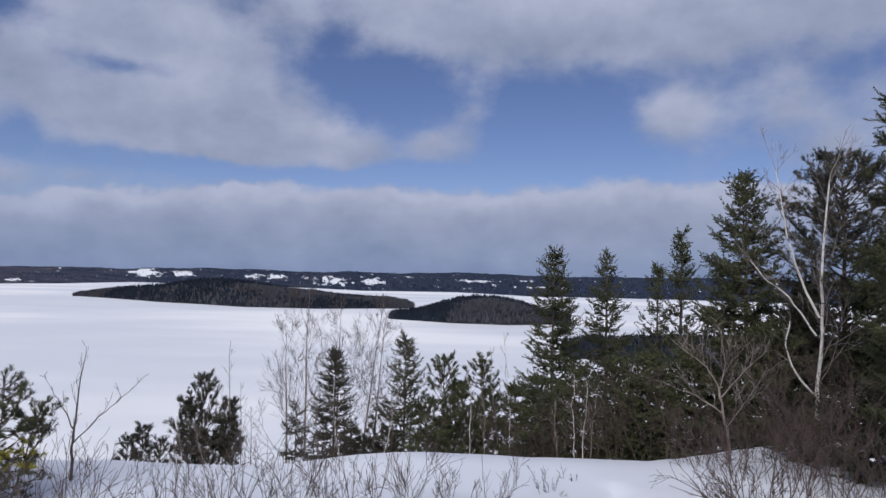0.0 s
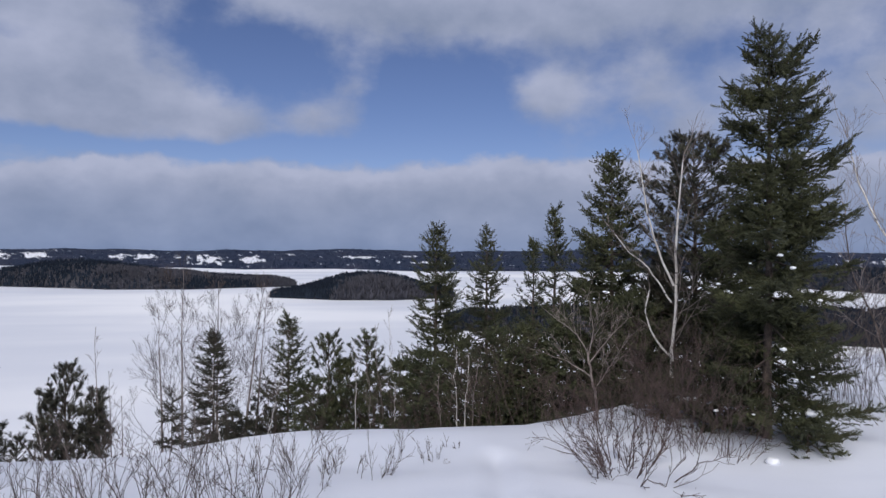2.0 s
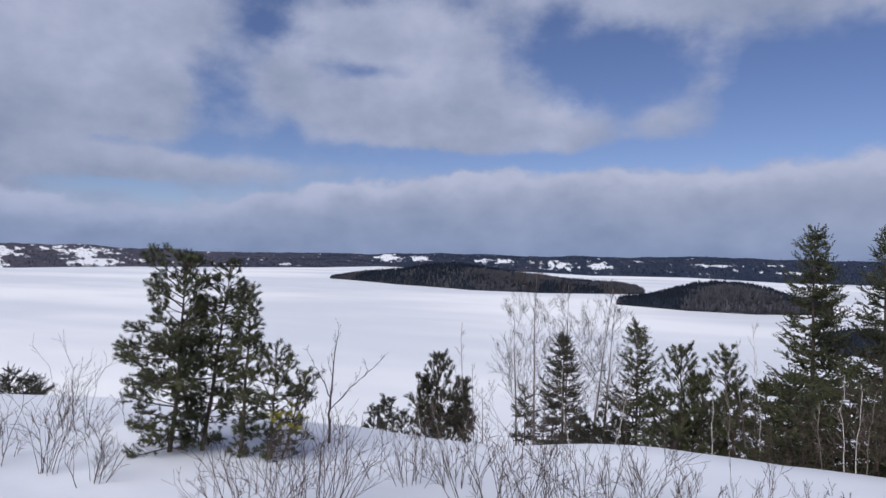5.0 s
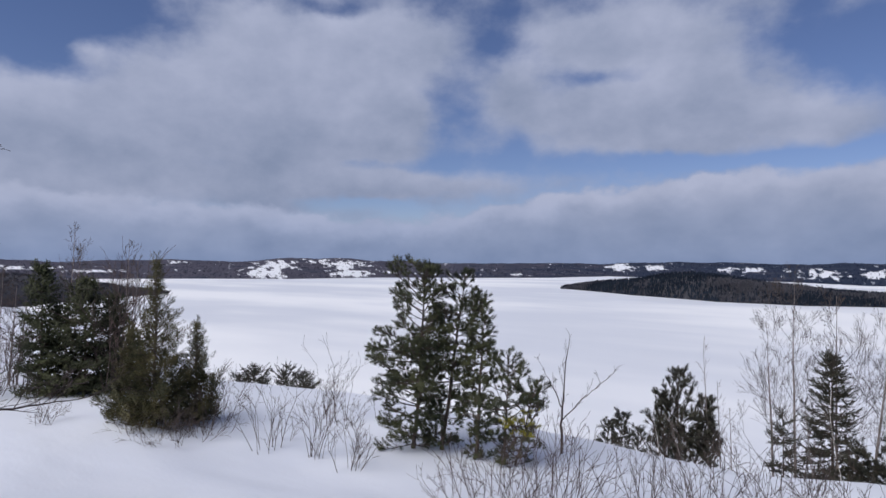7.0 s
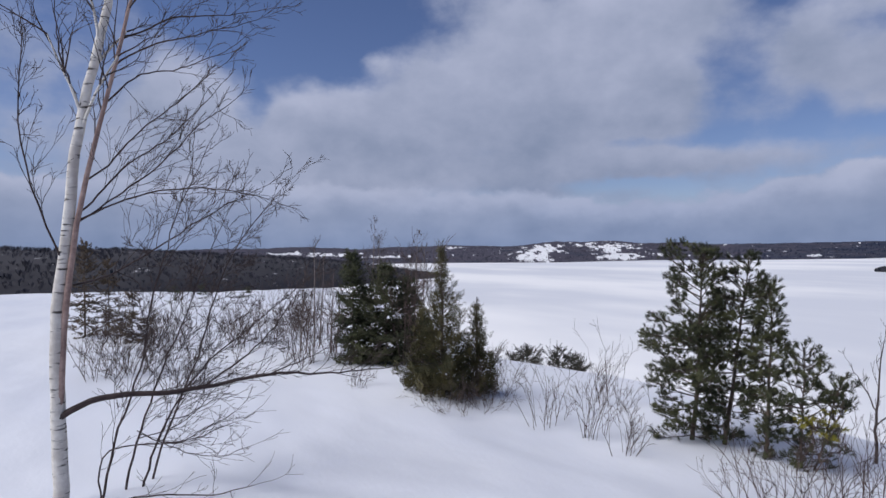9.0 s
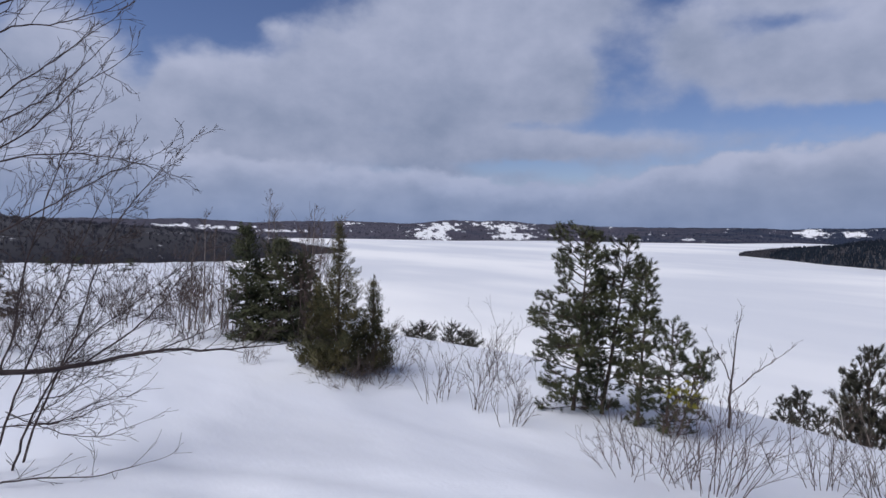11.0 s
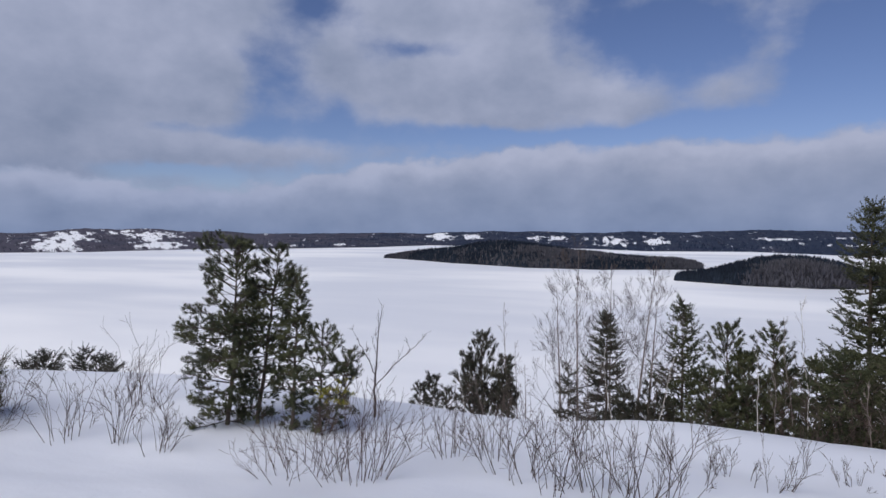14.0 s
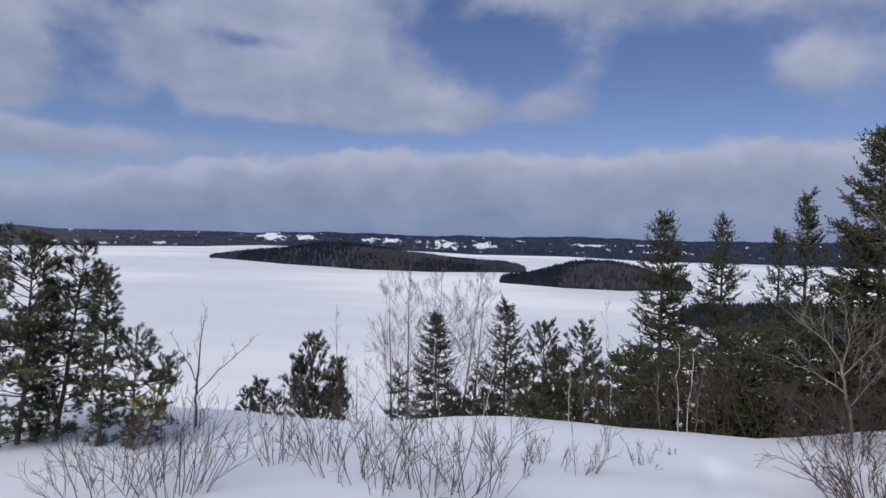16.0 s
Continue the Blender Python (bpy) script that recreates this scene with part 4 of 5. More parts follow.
def guided(tree, name, line, d0, d1, r0, r1, mat, g, twigs=None, every=0.16, length=0.5, depth=1, bias=(0, 0, 0.5), sides=6, first=0.2, twig_mat=None):
    """A limb along a line of (bearing, height angle), with side twigs growing from it."""
    n = len(line)
    pts = np.array([bearing(a, e, d0 + (d1 - d0) * i / (n - 1)) for i, (a, e) in enumerate(line)])
    s = np.concatenate([[0], np.cumsum(np.linalg.norm(np.diff(pts, axis=0), axis=1))])
    q = np.linspace(0, s[-1], max(8, n * 3))
    fine = np.stack([np.interp(q, s, pts[:, c]) for c in range(3)], -1)
    sm = fine.copy()
    for _ in range(2):
        sm[1:-1] = (sm[:-2] + 2 * sm[1:-1] + sm[2:]) / 4
    sm[1:-1] += g.normal(0, 0.006, sm[1:-1].shape)
    base = np.array(tree.location)
    bd = Build()
    bd.tube(sm - base, np.linspace(r0, r1, len(sm)), sides)
    if every:
        x = s[-1] * first
        while x < s[-1]:
            p = np.array([np.interp(x, q, sm[:, c]) for c in range(3)]) - base
            j = min(int(x / s[-1] * (len(sm) - 1)), len(sm) - 2)
            tan = sm[j + 1] - sm[j]
            tan /= np.linalg.norm(tan)
            d = tan * 0.7 + g.normal(0, 0.45, 3) + np.array(bias)
            grow(bd, p, d, length * g.uniform(0.5, 1.2) * (1.15 - 0.6 * x / s[-1]), max(r1 * 0.8, 0.0035), depth, g, 0.5, 0.6, (2, 4), 4, 0.10, 0.03, twigs, 0.0022)
            x += every * g.uniform(0.6, 1.4)
        grow(bd, sm[-1] - base, sm[-1] - sm[-3], length * 0.8, r1, depth, g, 0.5, 0.6, (2, 4), 4, 0.10, 0.03, twigs, 0.0022)
    return part(name, bd, mat, tree)


def snow_lump(place, size, seed, parent=None):
    bm = bmesh.new()
    bmesh.ops.create_icosphere(bm, subdivisions=2, radius=1.0)
    for v in bm.verts:
        k = 1 + 0.6 * noise.noise(v.co * 1.6 + Vector((seed, 0, 0)))
        v.co = Vector((v.co.x * size * k, v.co.y * size * k * 0.8, v.co.z * size * 0.5 * k))
    me = bpy.data.meshes.new("snow_clump")
    bm.to_mesh(me)
    bm.free()
    for p in me.polygons:
        p.use_smooth = True
    me.materials.append(M_SNOW_LUMP)
    ob = new("snow_clump", me)
    ob.location = place
    if parent:
        ob.parent = parent
    return ob


# ---- the stand of tall conifers beside the clearing ----
def rise(az, d, el):
    """Height over the ground of a top that shows at that height angle."""
    return EYE + d * math.tan(radians(el)) - at(az, d)[2]


big = spruce("spruce", at(-37.7, 10.1), rise(-37.7, 10.1, 18.2), 1.10, "tall dense dark green spruce with small snow clumps", 11, whorl=0.22, dense=1.45, unit=0.115, low=0.06, power=0.38, fan=0.36, sparse=0.16, thick=0.22, tip=1.0, lift=0.0, droop=0.30, ragged=(0.45, 0.6, 0.8, 0.95, 1.0, 1.05, 1.15))
g_lump = np.random.default_rng(3)
for i in range(14):     # clumps of snow caught on the limbs that face the clearing
    f = g_lump.uniform(0.06, 0.5)
    a = radians(-37.7 + 180 + g_lump.uniform(-75, 75))
    q = 1.08 * (1 - f) ** 0.47 * g_lump.uniform(0.75, 0.98)
    snow_lump((-math.sin(a) * q, math.cos(a) * q, f * 5.9 - 0.10 * q), g_lump.uniform(0.018, 0.045), i * 7.3, big)
FAR = dict(twig=TWIG_SPRUCE_FAR, unit=0.19)
spruce("spruce", at(-25.5, 13.2), rise(-25.5, 13.2, 9.1), 1.08, "dark green spruce behind bare brush", 12, group="spruces below the crest", dense=1.25, whorl=0.20, fan=0.5, sparse=0.08, power=0.52, **FAR)
spruce("pine", at(-20.3, 15.5), rise(-20.3, 15.5, 4.3), 0.95, "slim open-branched pine rising from the slope", 13, group="spruces below the crest", dense=1.1, whorl=0.26, sparse=0.22, lift=0.35, mat=M_PINE, category="pine tree", **FAR)
spruce("pine", at(-18.6, 16.5), rise(-18.6, 16.5, 1.6), 1.0, "slim open-branched pine rising from the slope", 113, group="spruces below the crest", dense=1.1, whorl=0.28, sparse=0.22, lift=0.35, mat=M_PINE, category="pine tree", **FAR)
spruce("spruce", at(-14.4, 18), rise(-14.4, 18, 2.8), 0.95, "slender pointed spruce rising from the slope", 14, group="spruces below the crest", dense=1.2, whorl=0.26, sparse=0.18, power=0.48, fan=0.5, **FAR)
spruce("spruce", at(-9.9, 16.5), rise(-9.9, 16.5, 3.0), 1.0, "slender pointed spruce rising from the slope", 15, group="spruces below the crest", dense=1.3, whorl=0.25, power=0.45, fan=0.5, **FAR)
pine("pine", at(-32.2, 13.5), rise(-32.2, 13.5, 10.2), 1.05, "tall dark pine with reddish top behind a birch", 16, tuft=TUFT_PINE_FAR, mat=M_PINE_DARK, low=0.10, gap=0.14, per=1.1, prof=(0.9, 1.0, 0.95, 0.70, 0.25), step=0.07)
LOW = [(-6.6, 14.0, -9.3, 0.75), (-8.6, 12.2, -8.0, 0.80), (-12.2, 13.2, -7.2, 0.85), (-15.6, 12.6, -6.4, 0.85), (-18.0, 12.4, -6.0, 0.9), (-21.0, 12.6, -5.2, 0.9), (-27.6, 12.2, -3.0, 0.9), (-29.6, 14.0, 1.0, 0.9), (-35.0, 13.0, 4.0, 1.0), (-34.2, 10.6, -7.0, 0.7), (-31.4, 10.7, -8.6, 0.55), (-29.3, 10.9, -9.6, 0.5)]
for i, (a, d, e, r) in enumerate(LOW):
    spruce("fir", at(a, d), rise(a, d, e), r, "low dark fir crowded below the crest", 200 + i, group="low firs below the crest", dense=1.25, whorl=0.20, power=0.55, fan=0.5, sparse=0.05, mat=(M_SPRUCE, M_SPRUCE_DARK)[i % 2], **FAR)

small = spruce("fir", at(-40.6, 9.7), 0.95, 0.42, "small fir with a snow clump beside the big spruce", 221, group="low firs below the crest", dense=0.8, whorl=0.16, power=0.5)
snow_lump((-0.02, -0.12, 0.55), 0.11, 5.0, small)
snow_clod = snow_lump(at(-38.2, 9.0, 0.03), 0.10, 9.0)
snow_clod.name = "snow_clod"
tagged(snow_clod, "small lump of fallen snow under the spruce", "snow lump")

shrub("shrub", at(-30.3, 10.0), 1.25, 0.9, "dense reddish bare brush under the spruces", 26, 22, M_TWIG_RED, group="brush under the spruces")
for i, (a, d, h, w) in enumerate(((-6.2, 11.6, 1.0, 0.9), (-9.0, 11.4, 1.2, 1.0), (-12.0, 11.5, 1.3, 1.1), (-15.4, 11.3, 1.4, 1.1), (-18.6, 11.2, 1.5, 1.1))):
    shrub("shrub", at(a, d), h, w, "thin brown brush in front of the low firs", 320 + i, 14, M_TWIG_RED, depth=2, kids=(3, 4), group="brush under the spruces")
# white birches among the spruces
g_b = np.random.default_rng(17)
birch = thing("birch", at(-30.5, 11.4), "white-barked birch with forked bare branches", "birch tree", "white birches")
fine = Build()
guided(birch, "trunk", [(-30.4, -14.5), (-30.4, -8.5), (-30.8, -4.7), (-30.7, -0.4), (-30.9, 3.5), (-31.3, 8.0)], 11.4, 11.5, 0.036, 0.010, M_BIRCH, g_b, fine, 0.16, 0.8, 2, sides=8, first=0.3)
guided(birch, "limb", [(-30.6, -2.6), (-29.3, 0.1), (-28.3, 4.5), (-27.6, 9.0)], 11.4, 11.3, 0.021, 0.006, M_BIRCH, g_b, fine, 0.13, 0.65, 2)
guided(birch, "limb", [(-30.4, -4.0), (-28.4, -0.8), (-26.7, 0.4), (-25.8, 1.8)], 11.4, 11.0, 0.016, 0.005, M_BIRCH, g_b, fine, 0.15, 0.5, 2)
guided(birch, "limb", [(-30.5, -8.6), (-29.0, -7.2), (-28.2, -5.0), (-28.6, -3.0)], 11.3, 10.9, 0.020, 0.007, M_BIRCH, g_b, fine, 0.3, 0.4, 1)
tagged(part("crown", fine, M_GREY_TWIG, birch, "fine pale bare twigs"), kind="stuff")
birch = thing("birch", at(-47.3, 12.6), "leaning pale birch with fine bare twigs", "birch tree", "white birches")
fine = Build()
guided(birch, "trunk", [(-47.6, -10.5), (-47.4, -4.0), (-46.9, -0.8), (-45.3, 1.8), (-43.9, 5.2), (-43.1, 9.2)], 12.6, 12.4, 0.027, 0.006, M_BIRCH, g_b, fine, 0.12, 0.9, 2, sides=7, first=0.35)
guided(birch, "limb", [(-47.4, -4.4), (-47.9, 1.0), (-47.0, 6.0), (-46.0, 9.5)], 12.6, 12.8, 0.020, 0.006, M_PINK_BARK, g_b, fine, 0.14, 0.8, 2)
guided(birch, "limb", [(-46.0, -9.8), (-45.0, -5.0), (-43.2, -1.0), (-43.0, 3.0)], 12.4, 12.0, 0.020, 0.006, M_TWIG, g_b, fine, 0.14, 0.8, 2)
tagged(part("crown", fine, M_GREY_TWIG, birch, "fine pale bare twigs"), kind="stuff")
tree = thing("bare_tree", at(-24.3, 10.4), "spreading leafless grey tree at the crest", "bare tree")
fine = Build()
guided(tree, "trunk", [(-24.3, -14.3), (-24.3, -13.0), (-23.8, -10.7), (-23.5, -8.8)], 10.4, 10.4, 0.024, 0.017, M_GREY_TWIG, g_b, fine, 0, sides=7)
for line in ([(-23.5, -8.8), (-22.6, -7.0), (-21.6, -6.3), (-20.6, -5.6)], [(-23.5, -8.8), (-24.0, -6.8), (-23.7, -5.2)], [(-23.6, -9.4), (-25.0, -7.6), (-25.8, -6.6)], [(-23.8, -10.7), (-22.0, -9.4), (-20.4, -9.0)], [(-24.0, -11.8), (-25.4, -9.6), (-26.4, -8.0)]):
    guided(tree, "limb", line, 10.4, 10.1, 0.012, 0.004, M_GREY_TWIG, g_b, fine, 0.085, 0.5, 2)
tagged(part("crown", fine, M_GREY_TWIG, tree, "fine pale bare twigs"), kind="stuff")
shrub("shrub", at(-26.6, 7.8), 0.66, 1.5, "bare reddish-brown shrub spreading over the snow", 20, 40, M_TWIG_RED, depth=2, r0=0.0095, min_r=0.0026)
for i, (a, d, h, w) in enumerate(((-31.5, 9.2, 1.2, 1.0), (-28.6, 9.4, 1.25, 0.9), (-25.0, 9.6, 0.8, 0.9), (-34.5, 9.0, 0.75, 0.9), (-22.0, 10.0, 0.7, 0.8))):
    shrub("shrub", at(a, d), h, w, "dense reddish bare brush under the spruces", 21 + i, 26, M_TWIG_RED, depth=2, kids=(3, 4), group="brush under the spruces")
for i, (a, d, h, w) in enumerate(((-44.5, 12.6, 1.3, 1.3), (-47.5, 12.0, 1.2, 1.4), (-41.5, 13.5, 1.6, 1.0), (-43.2, 13.2, 2.2, 1.0), (-45.8, 13.0, 1.8, 1.1))):
    shrub("shrub", at(a, d), h, w, "bare grey brush beyond the spruce", 28 + i, 18, M_TWIG, depth=2, group="brush beyond the spruce")

# ---- trees below the crest ----
NEARC = "young conifers below the crest"
spruce("spruce", at(3.2, 13.5), rise(3.2, 13.5, -5.3), 0.85, "young green spruce below the snow crest", 30, group=NEARC, dense=1.1, whorl=0.24, sparse=0.12, lift=0.35, fan=0.5, mat=M_PINE, **FAR)
spruce("spruce", at(9.4, 12.8), rise(9.4, 12.8, -6.3), 0.62, "dark young spruce among bare birches", 31, group=NEARC, mat=M_PINE_DARK, dense=1.1, whorl=0.19, sparse=0.08, power=0.7, fan=0.5)
spruce("spruce", at(12.6, 12.4), rise(12.6, 12.4, -11.2), 0.42, "small dark spruce among bare birches", 37, group=NEARC, mat=M_PINE_DARK, dense=0.8, whorl=0.2)
for i, (a, d, e, r, mt) in enumerate(((-0.5, 13.0, -6.9, 0.50, 0), (-3.7, 13.4, -6.9, 0.50, 0), (-2.0, 12.4, -9.6, 0.6, 0), (0.9, 12.0, -11.0, 0.5, 0), (5.6, 12.8, -12.6, 0.34, 1), (7.6, 12.2, -12.8, 0.3, 1))):
    pine("pine", at(a, d), rise(a, d, e), r, "young bushy pine below the snow crest", 132 + i, group=NEARC, tuft=TUFT_PINE_FAR, gap=0.17, per=0.95, steep=0.35, skip=0.15, mat=(M_PINE, M_PINE_DARK)[mt], stems=((0, 0, 0, 0, 1, 1), (0.15, 0.06, 0.25, 0.1, 0.78, 0.7)), step=0.07)
pine("pine", at(20.4, 11.8), rise(20.4, 11.8, -8.3), 0.44, "bushy dark young pine with upright branches", 34, group=NEARC, mat=M_PINE_DARK, tuft=TUFT_PINE_FAR, gap=0.13, per=1.25, steep=0.9, skip=0.2, prof=(1.0, 0.85, 0.55, 0.36, 0.14), stems=((0, 0, 0, 0, 1, 1), (0.2, 0.12, 0.38, 0.2, 0.70, 0.9), (-0.15, -0.06, -0.24, -0.1, 0.76, 0.7)), step=0.07)
for i, (a, d, e) in enumerate(((24.6, 11.4, -12.3), (25.9, 11.6, -12.9), (23.4, 11.2, -13.4), (17.6, 11.6, -12.2))):
    pine("pine", at(a, d), rise(a, d, e), 0.17, "low dark bush below the snow crest", 140 + i, group="low bushes below the crest", mat=M_PINE_DARK, gap=0.12, per=1.6, steep=0.6)
for i, (a, d, e) in enumerate(((56.6, 17.2, -8.8), (53.9, 17.0, -8.9), (52.4, 16.6, -9.5), (57.8, 17.0, -9.6))):
    spruce("juniper", at(a, d), max(rise(a, d, e), 0.4), 0.40, "low dark bush behind the snow crest", 150 + i, group="low bushes below the crest", mat=M_PINE_DARK, unit=0.10, dense=0.8, whorl=0.12, sparse=0.2, low=0.15, power=0.35, fan=0.5, lift=0.5, category="juniper bush")
BB = "bare birches below the crest"
for i, (a, d, e, lean, n) in enumerate(((11.8, 12.4, -1.2, 0.02, 22), (9.1, 12.8, -2.4, 0.05, 16), (7.2, 12.4, -2.6, 0.38, 18), (13.2, 12.9, -4.5, -0.1, 12), (6.2, 12.9, -4.0, 0.2, 12))):
    bare_tree("birch", at(a, d), rise(a, d, e), "slender pale bare birch with fine twigs", 40 + i, [(0, 0, lean, 0.1, 1.0)], M_GREY_TWIG, M_TWIG, r0=0.028, limb_r=0.24, limbs=n + 2, low=0.18, group=BB, category="birch tree", limb=0.34, min_r=0.0013, side_angle=0.80, up=0.07, spreadf=0.42, depth=4, kids=(3, 5), curl=0.07)
for i, (a, d, e, lean) in enumerate(((-6.1, 12.0, -4.6, 0.05), (-5.6, 12.0, -6.5, -0.3), (-2.9, 11.6, -9.0, -0.15), (-4.0, 11.7, -9.8, 0.0), (-11.9, 11.4, -8.4, -0.12), (-13.2, 11.2, -9.4, 0.1), (-12.6, 11.2, -9.0, 0.02), (-10.6, 11.4, -10.6, -0.1), (8.7, 11.8, -9.5, -0.12), (10.3, 11.7, -11.0, -0.2), (5.6, 11.8, -10.2, 0.4), (19.6, 10.9, -12.4, -0.25), (21.4, 10.9, -12.8, -0.25))):
    bare_tree("birch_sapling", at(a, d), rise(a, d, e), "thin crooked white birch sapling at the crest", 243 + i, [(0, 0, lean, 0.1, 1.0)], (M_BIRCH, M_GREY_TWIG)[i % 2], M_GREY_TWIG, r0=0.0095, limbs=9, low=0.35, crook=0.05, group="white birch saplings", category="birch tree", depth=2, limb=0.22)
for i, (a, d, e) in enumerate(((17.9, 11.6, -6.0), (17.0, 11.8, -9.5), (16.2, 11.5, -11.5))):
    bare_tree("sapling", at(a, d), rise(a, d, e), "thin bare sapling rising over the crest", 260 + i, [(0, 0, -0.1, 0.1, 1.0)], M_GREY_TWIG, M_GREY_TWIG, r0=0.014, limbs=8, low=0.4, depth=2, limb=0.22, group="thin saplings", category="sapling")

# ---- pines and cedars on the clearing ----
CROWN = dict(at_heights=(0, 0.2, 0.36, 0.55, 0.8, 0.93, 1), prof=(0.26, 0.42, 0.60, 0.48, 0.38, 0.22, 0.10))
pine("pine", at(39.5, 8.9), rise(41.0, 8.9, 0.42), 1.0, "bushy green pine with several stems in the snow", 50, stems=((-0.47, -0.20, -0.30, -0.06, 1.0, 0.96), (-0.17, 0.04, 0.05, 0.23, 0.95, 0.70), (0.47, 0.04, 0.49, 0.06, 0.83, 0.36)), gap=0.12, per=2.0, low=0.03, skip=0.12, up=0.34, step=0.052, lop=(-0.20, -0.15), **CROWN)
pine("pine", at(34.2, 8.36), rise(34.2, 8.36, -7.4), 0.38, "small green pine with a yellowed branch", 51, yellow=(0.26, 0.04, 0.56, 0.36), stems=((-0.05, 0, 0.0, 0, 1.0, 0.9), (0.05, 0.03, 0.29, 0.17, 0.76, 0.95)), gap=0.13, per=1.25, skip=0.12, prof=(0.55, 0.85, 0.95, 0.55, 0.2))
dead = thing("sapling", at(29.6, 8.9), "dead bare sapling beside the small pine", "dead sapling")
guided(dead, "trunk", [(29.7, -16.0), (29.7, -13.5), (29.5, -10.5), (29.2, -7.7)], 8.9, 8.9, 0.020, 0.005, M_TWIG, g_b, None, 0.14, 0.3, 1, first=0.3)
guided(dead, "limb", [(29.7, -13.4), (28.0, -11.6), (26.6, -10.4), (25.6, -9.5)], 8.9, 8.7, 0.008, 0.003, M_TWIG, g_b, None, 0.15, 0.2, 1)
guided(dead, "limb", [(29.6, -12.4), (30.5, -10.6), (31.2, -9.2)], 8.9, 9.0, 0.009, 0.003, M_TWIG, g_b, None, 0.15, 0.2, 1)
cedar("cedar", at(64.0, 10.9), rise(64.1, 10.9, 0.5), 0.44, "dense olive-green cedar growing from the snow", 53, 250)
cedar("cedar", at(60.9, 11.1), rise(61.2, 11.1, -4.7), 0.30, "smaller olive-green cedar beside a taller one", 54, 190)
cedar("cedar", at(65.8, 11.3), rise(65.8, 11.3, -5.0), 0.30, "short cedar against a taller one", 57, 170)
spruce("fir", at(72.1, 14.4), rise(72.3, 14.4, -0.2), 0.42, "dark narrow fir at the edge of the clearing", 55, dense=1.25, whorl=0.19, power=0.55, fan=0.5, group="firs beyond the clearing", mat=M_SPRUCE_DARK, **FAR)
spruce("fir", at(69.2, 14.2), rise(69.0, 14.2, -1.3), 0.66, "dark bushy fir at the edge of the clearing", 56, dense=1.5, whorl=0.17, power=0.5, fan=0.5, sparse=0.05, group="firs beyond the clearing", **FAR)
spruce("fir", at(67.2, 14.6), rise(67.2, 14.6, -2.6), 0.5, "dark bushy fir behind the cedars", 58, dense=1.5, whorl=0.17, power=0.5, fan=0.5, sparse=0.05, group="firs beyond the clearing", mat=M_SPRUCE_DARK, **FAR)
for i, (a, d, e) in enumerate(((70.7, 17, 2.7), (66.8, 16, 1.7), (75.6, 17, 0.8), (67.6, 15, -0.5), (74.2, 16, -2.0), (76.8, 16, -2.6))):
    bare_tree("bare_tree", at(a, d), rise(a, d, e), "tall thin leafless tree behind the firs", 60 + i, [(0, 0, 0.1, 0.1, 1.0), (0.1, 0.1, 0.45, 0.2, 0.85)], M_GREY_TWIG, M_TWIG, r0=0.026, limbs=18, low=0.30, group="bare trees behind the firs", limb=0.28, min_r=0.0020, kids=(3, 5), side_angle=0.6)
for i, (a, d, e, r) in enumerate(((71.0, 14.6, -3.4, 0.42),)):
    spruce("fir", at(a, d), rise(a, d, e), r, "dark bushy fir crowded beside the cedars", 180 + i, dense=1.1, whorl=0.2, power=0.5, fan=0.5, sparse=0.05, group="firs beyond the clearing", mat=M_SPRUCE_DARK, **FAR)
for i, (a, d, h, w) in enumerate(((66.6, 13.6, 1.9, 1.0), (73.6, 15.6, 1.3, 0.8))):
    shrub("shrub", at(a, d), h, w, "dense reddish bare brush among the firs", 190 + i, 16, M_TWIG_RED, group="brush among the firs", r0=0.009, min_r=0.0034)
shrub("sapling", at(72.0, 12.0), 0.42, 0.45, "tiny dry evergreen sapling in the snow", 66, 9, M_TWIG_RED, kids=(3, 5), category="sapling", group="saplings in the snow", spreadf=0.7)
for i, (a, d, h, w) in enumerate(((64.2, 10.2, 0.55, 1.2), (62.2, 10.1, 0.45, 1.0), (60.0, 10.4, 0.55, 0.8), (59.2, 11.3, 0.8, 0.6))):
    shrub("shrub", at(a, d), h, w, "dry brown brush at the foot of the cedars", 160 + i, 18, M_TWIG, group="brush at the cedars")

# ---- brush and small trees out on the left of the snowfield ----
for i, (a, d, e, r) in enumerate(((93.6, 22, 0.6, 0.6), (91.9, 22, -0.6, 0.55), (90.2, 20, -3.2, 0.8))):
    spruce("spruce", at(a, d), rise(a, d, e), r, "dark rusty-brown spruce out on the snowfield", 170 + i, dense=0.8, whorl=0.24, power=0.5, fan=0.4, sparse=0.25, group="spruces on the snowfield", mat=M_RUSTY, **FAR)
for i, (a, d, h) in enumerate(((87.1, 33, 0.9), (85.0, 36, 0.8), (81.4, 36, 0.6))):
    spruce("spruce", at(a, d), h, 0.45, "small dark spruce far out on the snow", 175 + i, dense=0.5, whorl=0.25, power=0.6, group="small spruces on the snow", mat=M_SPRUCE_DARK, **FAR)
g_s = np.random.default_rng(44)
for i in range(26):
    a, d = g_s.uniform(73.5, 93), g_s.uniform(12.5, 21)
    shrub("shrub", at(a, d), g_s.uniform(0.6, 1.5) * (1.0 if a < 82 else 0.75), g_s.uniform(0.5, 1.0), "thin bare brush standing in the snow", 300 + i, 9, (M_TWIG, M_TWIG_RED)[i % 2], group="brush on the snowfield", r0=0.008, min_r=0.0034)

